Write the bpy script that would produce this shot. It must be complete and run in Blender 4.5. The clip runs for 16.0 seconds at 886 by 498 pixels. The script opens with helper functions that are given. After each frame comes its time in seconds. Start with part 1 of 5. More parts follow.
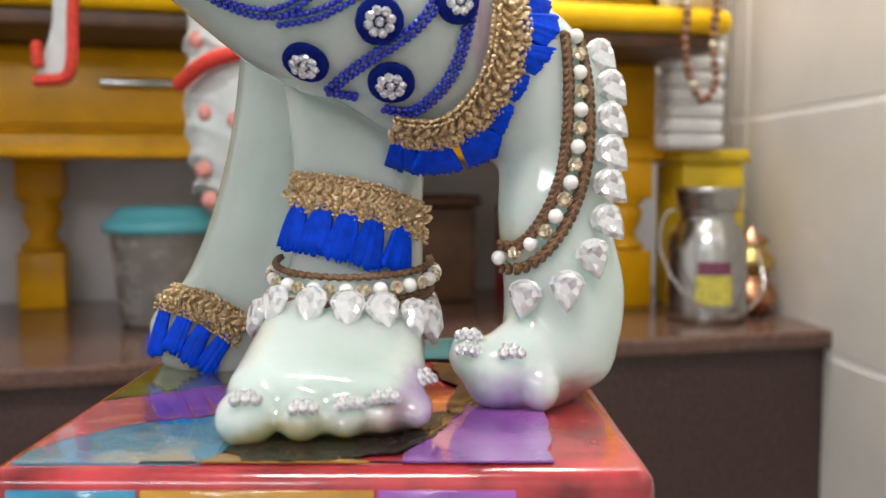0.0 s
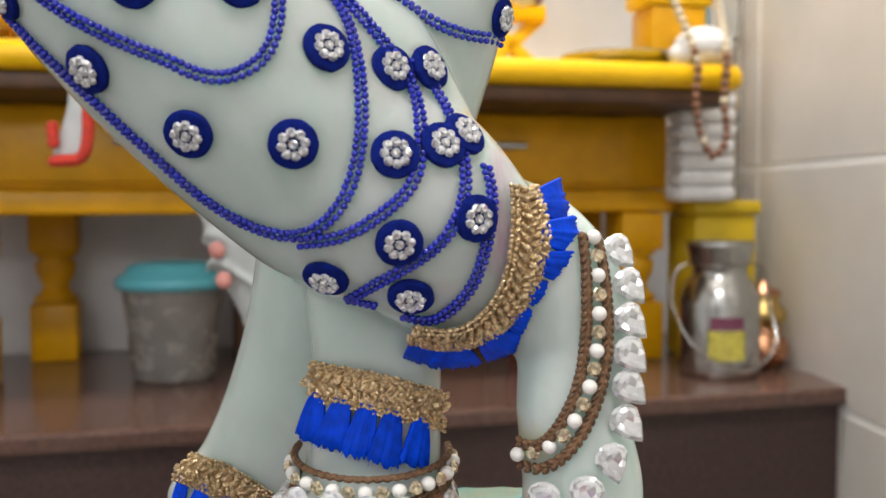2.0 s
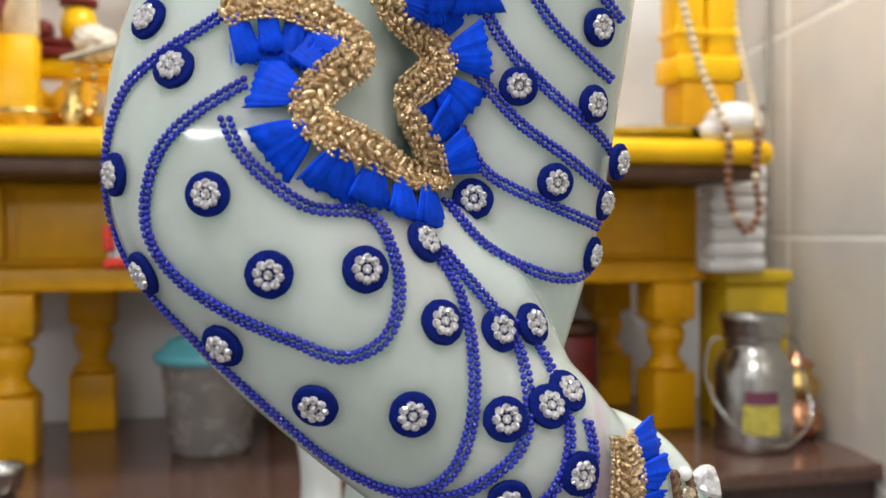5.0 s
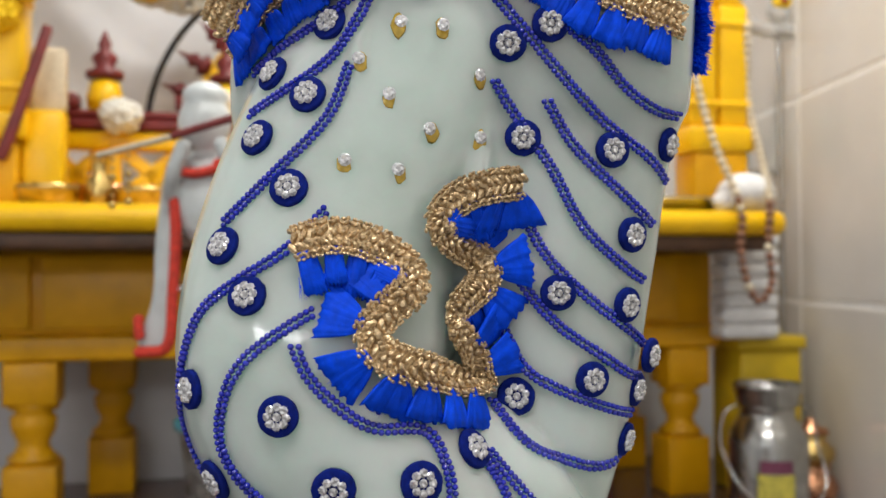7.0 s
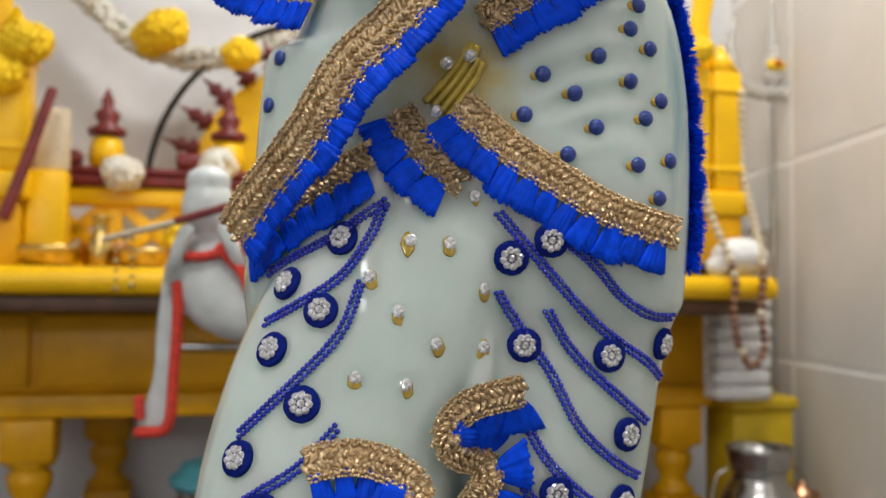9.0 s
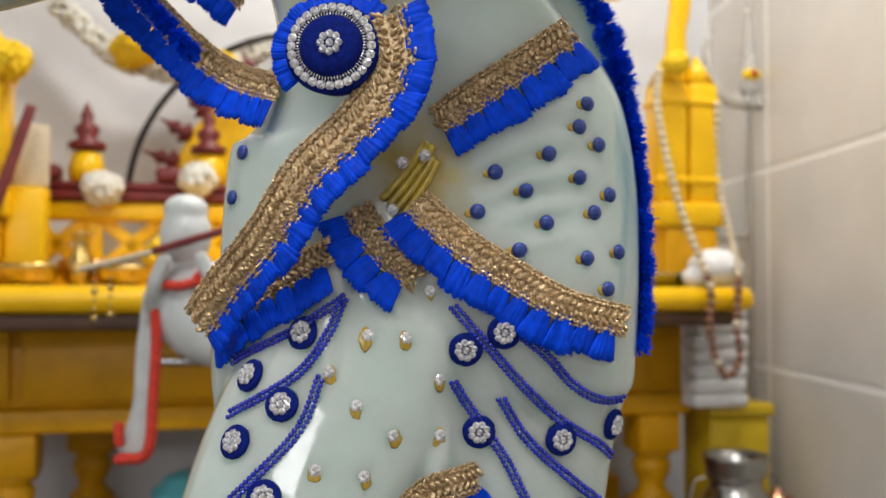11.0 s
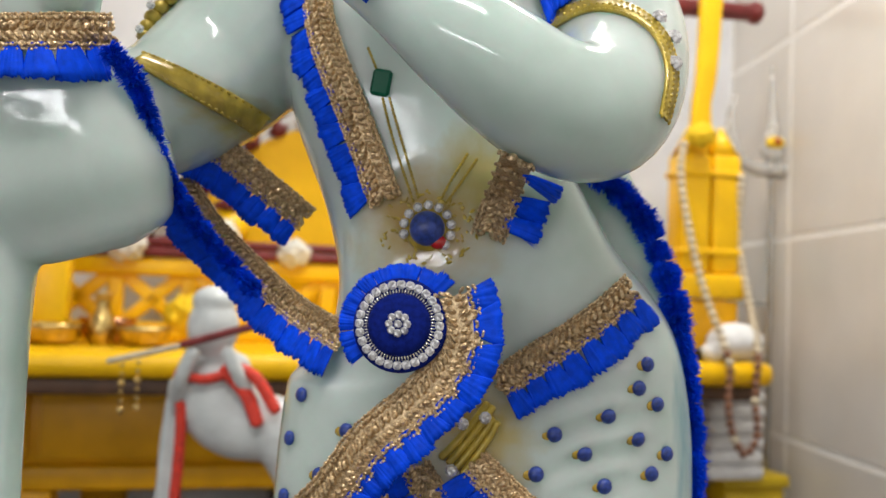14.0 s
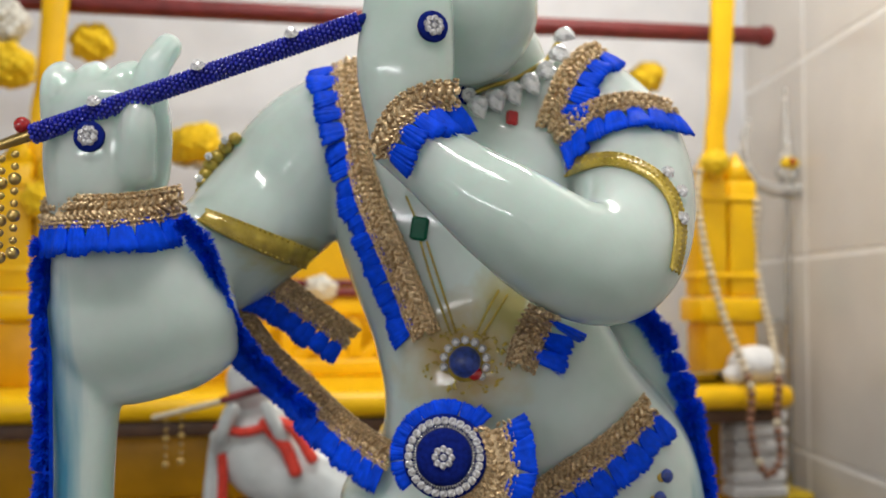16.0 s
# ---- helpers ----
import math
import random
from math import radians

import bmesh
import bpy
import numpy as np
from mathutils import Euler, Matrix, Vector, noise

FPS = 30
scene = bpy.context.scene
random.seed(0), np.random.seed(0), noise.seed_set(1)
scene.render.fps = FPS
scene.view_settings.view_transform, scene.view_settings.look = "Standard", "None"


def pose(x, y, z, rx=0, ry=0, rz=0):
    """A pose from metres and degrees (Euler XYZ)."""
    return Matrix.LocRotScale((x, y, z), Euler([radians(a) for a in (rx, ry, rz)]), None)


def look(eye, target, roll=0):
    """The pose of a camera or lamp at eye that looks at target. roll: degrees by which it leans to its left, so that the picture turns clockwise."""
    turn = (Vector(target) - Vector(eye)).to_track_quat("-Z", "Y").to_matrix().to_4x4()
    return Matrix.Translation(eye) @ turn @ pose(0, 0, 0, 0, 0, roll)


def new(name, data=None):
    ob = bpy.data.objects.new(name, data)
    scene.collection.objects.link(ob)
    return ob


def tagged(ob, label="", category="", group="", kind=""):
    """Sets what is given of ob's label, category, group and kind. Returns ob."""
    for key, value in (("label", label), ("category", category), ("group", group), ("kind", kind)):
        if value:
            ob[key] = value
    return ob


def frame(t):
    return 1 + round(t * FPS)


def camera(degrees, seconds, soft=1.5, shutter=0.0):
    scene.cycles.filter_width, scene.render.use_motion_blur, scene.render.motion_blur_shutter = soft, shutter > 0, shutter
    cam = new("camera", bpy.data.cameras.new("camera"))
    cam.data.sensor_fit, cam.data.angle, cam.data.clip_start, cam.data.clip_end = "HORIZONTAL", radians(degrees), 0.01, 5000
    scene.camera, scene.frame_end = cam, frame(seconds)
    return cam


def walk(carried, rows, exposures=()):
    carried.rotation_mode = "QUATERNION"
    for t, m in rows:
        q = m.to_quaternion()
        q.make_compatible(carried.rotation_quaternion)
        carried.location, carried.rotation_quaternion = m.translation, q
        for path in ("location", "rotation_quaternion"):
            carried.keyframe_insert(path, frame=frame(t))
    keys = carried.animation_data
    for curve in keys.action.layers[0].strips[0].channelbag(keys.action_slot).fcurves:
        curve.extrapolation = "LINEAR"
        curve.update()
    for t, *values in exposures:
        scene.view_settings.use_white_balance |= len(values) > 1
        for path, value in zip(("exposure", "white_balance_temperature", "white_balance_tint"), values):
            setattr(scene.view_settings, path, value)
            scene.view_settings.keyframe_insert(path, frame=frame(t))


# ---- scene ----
cam = camera(49.6, 16.0)
METRES, EYE, TILT, LEAN, TURN = 0.55, 0.73, -4.2, 0.0, 0.0
ROWS = [
    (0.0, 0.0, 0.0, 0.0, 0.0, 0.0, -0.0),
    (0.5, 0.0099, 0.0122, 0.0221, -0.31, 0.27, 0.13),
    (1.0, 0.0165, 0.0114, 0.0474, -0.05, 0.12, 0.25),
    (1.5, 0.0022, -0.01, 0.0845, 0.27, 0.84, 0.15),
    (2.0, -0.0052, -0.0029, 0.1081, 0.59, 1.32, 0.09),
    (2.5, -0.0173, -0.0012, 0.1285, 0.89, 1.91, 0.05),
    (3.0, -0.0264, -0.0043, 0.1453, 0.88, 2.33, 0.19),
    (5.5, -0.0601, -0.0603, 0.261, 1.9, 3.87, 0.21),
    (6.0, -0.0641, -0.0752, 0.2841, 2.04, 4.45, 0.26),
    (6.5, -0.0714, -0.0865, 0.3062, 2.3, 4.94, 0.01),
    (7.0, -0.078, -0.1025, 0.3406, 2.26, 5.56, 0.03),
    (7.5, -0.0794, -0.1234, 0.3801, 2.27, 6.11, -0.25),
    (8.0, -0.0843, -0.1477, 0.4163, 2.19, 6.84, -0.22),
    (8.5, -0.0946, -0.167, 0.4438, 2.17, 7.05, -0.65),
    (9.0, -0.0845, -0.1492, 0.4637, 1.86, 6.94, -0.67),
    (11.5, -0.0625, -0.1973, 0.5588, 0.81, 6.38, -0.36),
    (12.0, -0.0736, -0.2067, 0.5886, 0.55, 6.63, -0.9),
    (12.5, -0.0831, -0.1832, 0.6267, 0.29, 6.9, -1.68),
    (13.0, -0.0878, -0.1725, 0.6667, 0.45, 7.2, -2.11),
    (13.5, -0.0899, -0.1883, 0.6904, 1.05, 7.24, -1.98),
    (14.0, -0.104, -0.21, 0.7142, 1.4, 7.15, -2.08),
    (14.5, -0.1114, -0.2061, 0.7442, 1.64, 6.88, -0.91),
    (15.0, -0.1082, -0.2299, 0.7749, 2.06, 6.56, -0.15),
    (15.5, -0.1125, -0.2596, 0.7916, 2.52, 6.97, -0.33),
    (16.0, -0.1164, -0.3054, 0.8079, 2.74, 7.31, -0.49),
]
walk(cam, [(t, pose(0, 0, EYE, TILT, LEAN, TURN) @ pose(METRES * x, METRES * y, METRES * z, 90 + pitch, roll, yaw)) for t, x, y, z, yaw, pitch, roll in ROWS],
     [(0.0, 0.0), (1.5, -0.02), (2.0, -0.16), (3.0, -0.26), (6.0, -0.38), (9.0, -0.72), (12.5, -0.66), (15.0, -0.80), (16.0, -0.94)])
cam.data.dof.use_dof = True
cam.data.dof.focus_distance = 0.34
cam.data.dof.aperture_fstop = 13.0

# ---- light: white ceiling tubes of a small indoor shrine ----
world = bpy.data.worlds.new("world")
scene.world = world
world.use_nodes = True
world.node_tree.nodes["Background"].inputs[0].default_value = (0.80, 0.88, 1.0, 1)
world.node_tree.nodes["Background"].inputs[1].default_value = 0.06


def lamp(name, m, sx, sy, power, color):
    d = bpy.data.lights.new(name, "AREA")
    d.shape, d.size, d.size_y, d.energy, d.color = "RECTANGLE", sx, sy, power, color
    ob = new(name, d)
    ob.matrix_world = m
    return ob


lamp("ceiling_panel_light", pose(-0.15, -0.45, 2.6), 0.75, 0.14, 34, (1.0, 0.98, 0.94))
lamp("ceiling_panel_light", pose(0.2, 1.25, 2.6), 0.8, 0.2, 39, (1.0, 0.97, 0.92))
lamp("wall_tube_light", look((-0.7, -1.35, 1.45), (-0.05, 0.35, 0.85)), 1.2, 0.08, 10, (0.96, 0.98, 1.0))


# ---- materials ----
def mat(name, color, rough=0.5, metal=0.0, vary=0.12, scale=60.0, bump=0.15, bscale=400.0, rand=0.0, color2=None, facets=0.0, **more):
    """A surface with colour patches at one scale, grain in relief at a finer one and, with rand, a shade of its own for each piece."""
    m = bpy.data.materials.new(name)
    m.use_nodes = True
    nt = m.node_tree
    n, l = nt.nodes, nt.links
    b = n["Principled BSDF"]
    tc = n.new("ShaderNodeTexCoord")
    no = n.new("ShaderNodeTexNoise")
    no.inputs["Scale"].default_value, no.inputs["Detail"].default_value = scale, 5
    l.new(tc.outputs["Object"], no.inputs["Vector"])
    ramp = n.new("ShaderNodeValToRGB")
    c2 = color2 or tuple(c * (1 - 2.2 * vary) for c in color)
    ramp.color_ramp.elements[0].position, ramp.color_ramp.elements[1].position = 0.32, 0.68
    ramp.color_ramp.elements[0].color, ramp.color_ramp.elements[1].color = (*c2, 1), (*color, 1)
    l.new(no.outputs["Fac"], ramp.inputs["Fac"])
    out = ramp.outputs["Color"]
    if rand:
        oi = n.new("ShaderNodeObjectInfo")
        geo = n.new("ShaderNodeNewGeometry")
        add = n.new("ShaderNodeMath")
        add.operation = "ADD"
        l.new(oi.outputs["Random"], add.inputs[0])
        l.new(geo.outputs["Random Per Island"], add.inputs[1])
        mr = n.new("ShaderNodeMapRange")
        mr.inputs["From Max"].default_value = 2.0
        mr.inputs["To Min"].default_value, mr.inputs["To Max"].default_value = 1 - rand, 1 + rand
        l.new(add.outputs[0], mr.inputs["Value"])
        hsv = n.new("ShaderNodeHueSaturation")
        l.new(mr.outputs[0], hsv.inputs["Value"])
        l.new(out, hsv.inputs["Color"])
        out = hsv.outputs["Color"]
    l.new(out, b.inputs["Base Color"])
    b.inputs["Metallic"].default_value = metal
    rr = n.new("ShaderNodeMapRange")
    rr.inputs["To Min"].default_value, rr.inputs["To Max"].default_value = max(rough - 0.08, 0.02), min(rough + 0.1, 1)
    l.new(no.outputs["Fac"], rr.inputs["Value"])
    l.new(rr.outputs[0], b.inputs["Roughness"])
    if bump:
        n2 = n.new("ShaderNodeTexNoise")
        n2.inputs["Scale"].default_value, n2.inputs["Detail"].default_value = bscale, 4
        l.new(tc.outputs["Object"], n2.inputs["Vector"])
        bp = n.new("ShaderNodeBump")
        bp.inputs["Strength"].default_value, bp.inputs["Distance"].default_value = bump, 0.4 / bscale
        l.new(n2.outputs["Fac"], bp.inputs["Height"])
        l.new(bp.outputs[0], b.inputs["Normal"])
    if facets:   # many small cut faces, each tilted its own way
        vo = n.new("ShaderNodeTexVoronoi")
        vo.inputs["Scale"].default_value = facets
        l.new(tc.outputs["Object"], vo.inputs["Vector"])
        sc = n.new("ShaderNodeVectorMath")
        sc.operation = "MULTIPLY_ADD"
        sc.inputs[1].default_value, sc.inputs[2].default_value = (1.1, 1.1, 1.1), (-0.55, -0.55, -0.55)
        l.new(vo.outputs["Color"], sc.inputs[0])
        ge = n.new("ShaderNodeNewGeometry")
        ad = n.new("ShaderNodeVectorMath")
        l.new(ge.outputs["Normal"], ad.inputs[0])
        l.new(sc.outputs[0], ad.inputs[1])
        nm = n.new("ShaderNodeVectorMath")
        nm.operation = "NORMALIZE"
        l.new(ad.outputs[0], nm.inputs[0])
        l.new(nm.outputs[0], b.inputs["Normal"])
    for key, value in more.items():
        b.inputs[key.replace("_", " ")].default_value = value
    return m


M = {}
M["marble"] = mat("white_marble", (0.59, 0.68, 0.645), 0.10, vary=0.05, scale=17, bump=0.05, bscale=40, color2=(0.45, 0.535, 0.49),
                  Subsurface_Weight=1.0, Subsurface_Scale=0.03, Subsurface_Radius=(0.75, 1.0, 0.92), Coat_Weight=0.18, Coat_Roughness=0.04, Specular_IOR_Level=0.45)
def stain(m, centre, size, color):
    """A blotch of old colour rubbed into the stone round a place."""
    nt = m.node_tree
    n, l = nt.nodes, nt.links
    b = n["Principled BSDF"]
    old = b.inputs["Base Color"].links[0].from_socket
    tc = n.new("ShaderNodeTexCoord")
    mp = n.new("ShaderNodeMapping")
    mp.vector_type = "TEXTURE"
    mp.inputs["Location"].default_value, mp.inputs["Scale"].default_value = centre, size
    l.new(tc.outputs["Object"], mp.inputs["Vector"])
    no = n.new("ShaderNodeTexNoise")
    no.inputs["Scale"].default_value, no.inputs["Detail"].default_value = 2.2, 4
    l.new(mp.outputs[0], no.inputs["Vector"])
    ln = n.new("ShaderNodeVectorMath")
    ln.operation = "LENGTH"
    l.new(mp.outputs[0], ln.inputs[0])
    add = n.new("ShaderNodeMath")
    l.new(ln.outputs["Value"], add.inputs[0])
    l.new(no.outputs["Fac"], add.inputs[1])
    mr = n.new("ShaderNodeMapRange")
    mr.inputs["From Min"].default_value, mr.inputs["From Max"].default_value = 0.75, 1.45
    mr.inputs["To Min"].default_value, mr.inputs["To Max"].default_value = 0.85, 0.0
    l.new(add.outputs[0], mr.inputs["Value"])
    mix = n.new("ShaderNodeMix")
    mix.data_type = "RGBA"
    l.new(mr.outputs[0], mix.inputs[0])
    l.new(old, mix.inputs[6])
    mix.inputs[7].default_value = (*color, 1)
    l.new(mix.outputs[2], b.inputs["Base Color"])


stain(M["marble"], (-0.041, 0.266, 0.653), (0.045, 0.025, 0.012), (0.42, 0.27, 0.04))
stain(M["marble"], (-0.0125, 0.279, 0.6585), (0.016, 0.025, 0.014), (0.25, 0.10, 0.13))
stain(M["marble"], (-0.004, 0.286, 0.6655), (0.012, 0.025, 0.014), (0.36, 0.24, 0.46))
stain(M["marble"], (0.022, 0.312, 0.657), (0.021, 0.025, 0.016), (0.33, 0.20, 0.42))
stain(M["marble"], (0.042, 0.320, 0.656), (0.025, 0.028, 0.012), (0.42, 0.12, 0.12))
stain(M["marble"], (-0.052, 0.305, 1.076), (0.032, 0.035, 0.032), (0.45, 0.33, 0.04))
stain(M["marble"], (-0.078, 0.305, 1.160), (0.040, 0.035, 0.034), (0.46, 0.30, 0.06))
stain(M["marble"], (-0.055, 0.305, 1.180), (0.021, 0.035, 0.032), (0.45, 0.38, 0.12))
stain(M["marble"], (0.028, 0.345, 0.708), (0.023, 0.035, 0.014), (0.45, 0.37, 0.10))
stain(M["marble"], (0.012, 0.318, 0.782), (0.007, 0.035, 0.032), (0.50, 0.30, 0.42))
stain(M["marble"], (0.038, 0.361, 1.080), (0.017, 0.05, 0.095), (0.02, 0.24, 0.36))
stain(M["marble"], (-0.253, 0.281, 1.090), (0.017, 0.04, 0.140), (0.02, 0.24, 0.36))
stain(M["marble"], (-0.168, 0.335, 1.206), (0.034, 0.040, 0.013), (0.42, 0.35, 0.05))
stain(M["marble"], (-0.074, 0.300, 1.158), (0.020, 0.030, 0.017), (0.46, 0.30, 0.06))
M["marble2"] = mat("small_marble", (0.64, 0.68, 0.68), 0.3, vary=0.1, scale=30, bump=0.05)
M["blue_bead"] = mat("blue_bead", (0.010, 0.020, 0.42), 0.18, vary=0.1, scale=300, bump=0, rand=0.35, Coat_Weight=0.5)
M["blue_felt"] = mat("blue_velvet", (0.005, 0.016, 0.19), 0.9, vary=0.2, scale=500, bump=0.4, bscale=1500, Specular_IOR_Level=0.1)
M["blue_fringe"] = mat("blue_fringe", (0.0, 0.075, 0.90), 0.55, vary=0.16, scale=260, bump=0.35, bscale=1500, rand=0.22, Specular_IOR_Level=0.12)
M["gold_lace"] = mat("gold_thread", (0.80, 0.62, 0.38), 0.32, 0.7, vary=0.3, scale=900, bump=1.0, bscale=1100, rand=0.35, color2=(0.34, 0.23, 0.12))
M["brown_cord"] = mat("brown_cord", (0.22, 0.115, 0.055), 0.6, 0.2, vary=0.25, scale=500, bump=0.6, bscale=1200, rand=0.3)
M["pearl"] = mat("pearl", (0.86, 0.84, 0.80), 0.18, vary=0.03, scale=200, bump=0, Coat_Weight=0.6)
M["champagne"] = mat("champagne_crystal", (0.90, 0.76, 0.52), 0.08, 0.6, vary=0.2, scale=900, bump=0, facets=800)
M["crystal"] = mat("clear_crystal", (0.97, 0.97, 0.98), 0.08, 0.15, vary=0.06, scale=300, bump=0, rand=0.12, facets=420, Transmission_Weight=0.35, IOR=1.5, Specular_IOR_Level=0.9, Coat_Weight=0.5)
M["foil"] = mat("silver_foil", (0.85, 0.85, 0.86), 0.18, 0.9, vary=0.3, scale=800, bump=0.3, bscale=700)
M["gem"] = mat("rhinestone", (0.95, 0.95, 0.97), 0.08, 0.35, vary=0.2, scale=1200, bump=0.0, rand=0.2, facets=1000)
M["yellow_stone"] = mat("gilded_paint", (0.55, 0.40, 0.05), 0.3, 0.25, vary=0.2, scale=120, bump=0.3, bscale=500, Coat_Weight=0.4)
M["glue"] = mat("amber_glue", (0.62, 0.40, 0.05), 0.12, vary=0.2, scale=300, bump=0.1, Transmission_Weight=0.15)
M["teal"] = mat("teal_paint", (0.03, 0.24, 0.33), 0.35, vary=0.25, scale=90, bump=0.1)
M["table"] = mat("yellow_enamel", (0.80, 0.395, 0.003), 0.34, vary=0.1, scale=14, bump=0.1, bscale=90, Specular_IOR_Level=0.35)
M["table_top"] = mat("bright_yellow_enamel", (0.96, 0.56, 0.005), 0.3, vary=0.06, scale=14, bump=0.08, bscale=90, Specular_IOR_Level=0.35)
M["wood_dark"] = mat("dark_wood", (0.10, 0.045, 0.02), 0.5, vary=0.2, scale=30, bump=0.2)
M["maroon"] = mat("maroon_paint", (0.20, 0.022, 0.022), 0.4, vary=0.15, scale=40, bump=0.1)
M["steel"] = mat("steel", (0.52, 0.52, 0.50), 0.22, 1.0, vary=0.08, scale=50, bump=0.03)
M["copper"] = mat("copper", (0.72, 0.36, 0.20), 0.25, 1.0, vary=0.2, scale=60, bump=0.1)
M["brass"] = mat("brass", (0.70, 0.50, 0.18), 0.28, 1.0, vary=0.2, scale=60, bump=0.1)
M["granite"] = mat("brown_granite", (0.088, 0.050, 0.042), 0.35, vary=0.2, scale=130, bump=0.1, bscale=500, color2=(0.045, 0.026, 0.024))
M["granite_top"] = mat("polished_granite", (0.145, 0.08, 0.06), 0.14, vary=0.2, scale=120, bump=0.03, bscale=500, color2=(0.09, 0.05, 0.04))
M["tile"] = mat("cream_tile", (0.73, 0.70, 0.65), 0.2, vary=0.04, scale=5, bump=0.04, bscale=20, rand=0.03)
M["grout"] = mat("white_grout", (0.93, 0.92, 0.90), 0.8, vary=0.05, scale=60)
M["plaster"] = mat("white_plaster", (0.82, 0.83, 0.86), 0.75, vary=0.05, scale=8, bump=0.2, bscale=120)
M["floor"] = mat("floor_stone", (0.16, 0.14, 0.125), 0.3, vary=0.12, scale=12)
M["cloth"] = mat("white_cloth", (0.80, 0.80, 0.80), 0.9, vary=0.06, scale=60, bump=0.5, bscale=250)
M["red_trim"] = mat("red_cord", (0.80, 0.055, 0.03), 0.7, vary=0.2, scale=200, bump=0.4, bscale=700)
M["pink"] = mat("pink_dot", (0.75, 0.32, 0.28), 0.5, vary=0.1, scale=80)
M["plastic_teal"] = mat("teal_plastic", (0.10, 0.42, 0.50), 0.35, vary=0.06, scale=20, bump=0.05)
M["plastic_clear"] = mat("milky_plastic", (0.55, 0.53, 0.50), 0.25, vary=0.15, scale=25, bump=0.05, Transmission_Weight=0.4)
M["yellow_box"] = mat("yellow_tin", (0.72, 0.50, 0.015), 0.4, vary=0.08, scale=20, bump=0.05)
M["petal_yellow"] = mat("marigold", (0.96, 0.64, 0.008), 0.7, vary=0.1, scale=120, rand=0.12, bump=0.3)
M["petal_white"] = mat("white_petals", (0.82, 0.80, 0.72), 0.7, vary=0.12, scale=120, rand=0.12, bump=0.3)
M["mala"] = mat("rosary_wood", (0.30, 0.13, 0.07), 0.5, vary=0.25, scale=200, rand=0.3)
M["bone_bead"] = mat("cream_bead", (0.72, 0.62, 0.45), 0.4, vary=0.15, scale=200, rand=0.2)
M["base_red"] = mat("red_lacquer", (0.50, 0.045, 0.055), 0.16, vary=0.3, scale=60, bump=0.06, bscale=150, Coat_Weight=0.5)
M["dark"] = mat("black_paint", (0.02, 0.014, 0.012), 0.25, vary=0.2, scale=120)
M["white_acrylic"] = mat("frosted_white", (0.86, 0.85, 0.82), 0.25, vary=0.04, scale=30, Transmission_Weight=0.6)
M["ink_red"] = mat("red_ink", (0.45, 0.03, 0.03), 0.5)
M["green_gem"] = mat("green_glass", (0.0, 0.11, 0.055), 0.5, bump=0.0, Coat_Weight=0.1, Specular_IOR_Level=0.3)
M["red_gem"] = mat("red_glass", (0.45, 0.01, 0.012), 0.08, bump=0.0, Coat_Weight=0.6)
M["lapis"] = mat("blue_glass_bead", (0.03, 0.07, 0.36), 0.35, vary=0.3, scale=350, bump=0.2, bscale=900)
M["label"] = mat("paper_label", (0.66, 0.58, 0.10), 0.5, vary=0.2, scale=90)
M["label2"] = mat("purple_band", (0.20, 0.05, 0.10), 0.5)


# ---- building helpers ----
def mesh_of(bm, name, material, smooth=True):
    me = bpy.data.meshes.new(name)
    bm.to_mesh(me)
    bm.free()
    for m in (material if isinstance(material, (list, tuple)) else [material]):
        me.materials.append(m)
    if smooth:
        me.polygons.foreach_set("use_smooth", [True] * len(me.polygons))
    return me


def part(name, bm, material, parent=None, label="", smooth=True):
    """One mesh object, under a thing or part when parent is given."""
    ob = new(name, mesh_of(bm, name, material, smooth))
    if parent is not None:
        ob.parent = parent
    if label:
        ob["label"] = label
    return ob


def thing(name, m, label, category, group="", kind=""):
    ob = new(name)
    ob.matrix_world = m
    ob.empty_display_size = 0.01
    return tagged(ob, label, category, group, kind)


def box(x0, x1, y0, y1, z0, z1, bevel=0.004, seg=2, bm=None):
    bm = bm or bmesh.new()
    r = bmesh.ops.create_cube(bm, size=1, matrix=Matrix.Translation(((x0 + x1) / 2, (y0 + y1) / 2, (z0 + z1) / 2)) @ Matrix.Diagonal((x1 - x0, y1 - y0, z1 - z0, 1)))
    if bevel:
        es = list({e for v in r["verts"] for e in v.link_edges})
        bmesh.ops.bevel(bm, geom=es, offset=bevel, segments=seg, affect="EDGES", profile=0.5)
    return bm


def lathe(profile, seg=28, bm=None, m=None):
    """Turned body: profile of (radius, height) from the bottom up."""
    bm = bm or bmesh.new()
    rings = []
    for r, z in profile:
        ring = []
        for i in range(seg):
            a = 2 * math.pi * i / seg
            p = Vector((max(r, 1e-5) * math.cos(a), max(r, 1e-5) * math.sin(a), z))
            ring.append(bm.verts.new(m @ p if m else p))
        rings.append(ring)
    for a, b in zip(rings, rings[1:]):
        for i in range(seg):
            bm.faces.new((a[i], a[(i + 1) % seg], b[(i + 1) % seg], b[i]))
    bm.faces.new(list(reversed(rings[0])))
    bm.faces.new(rings[-1])
    return bm


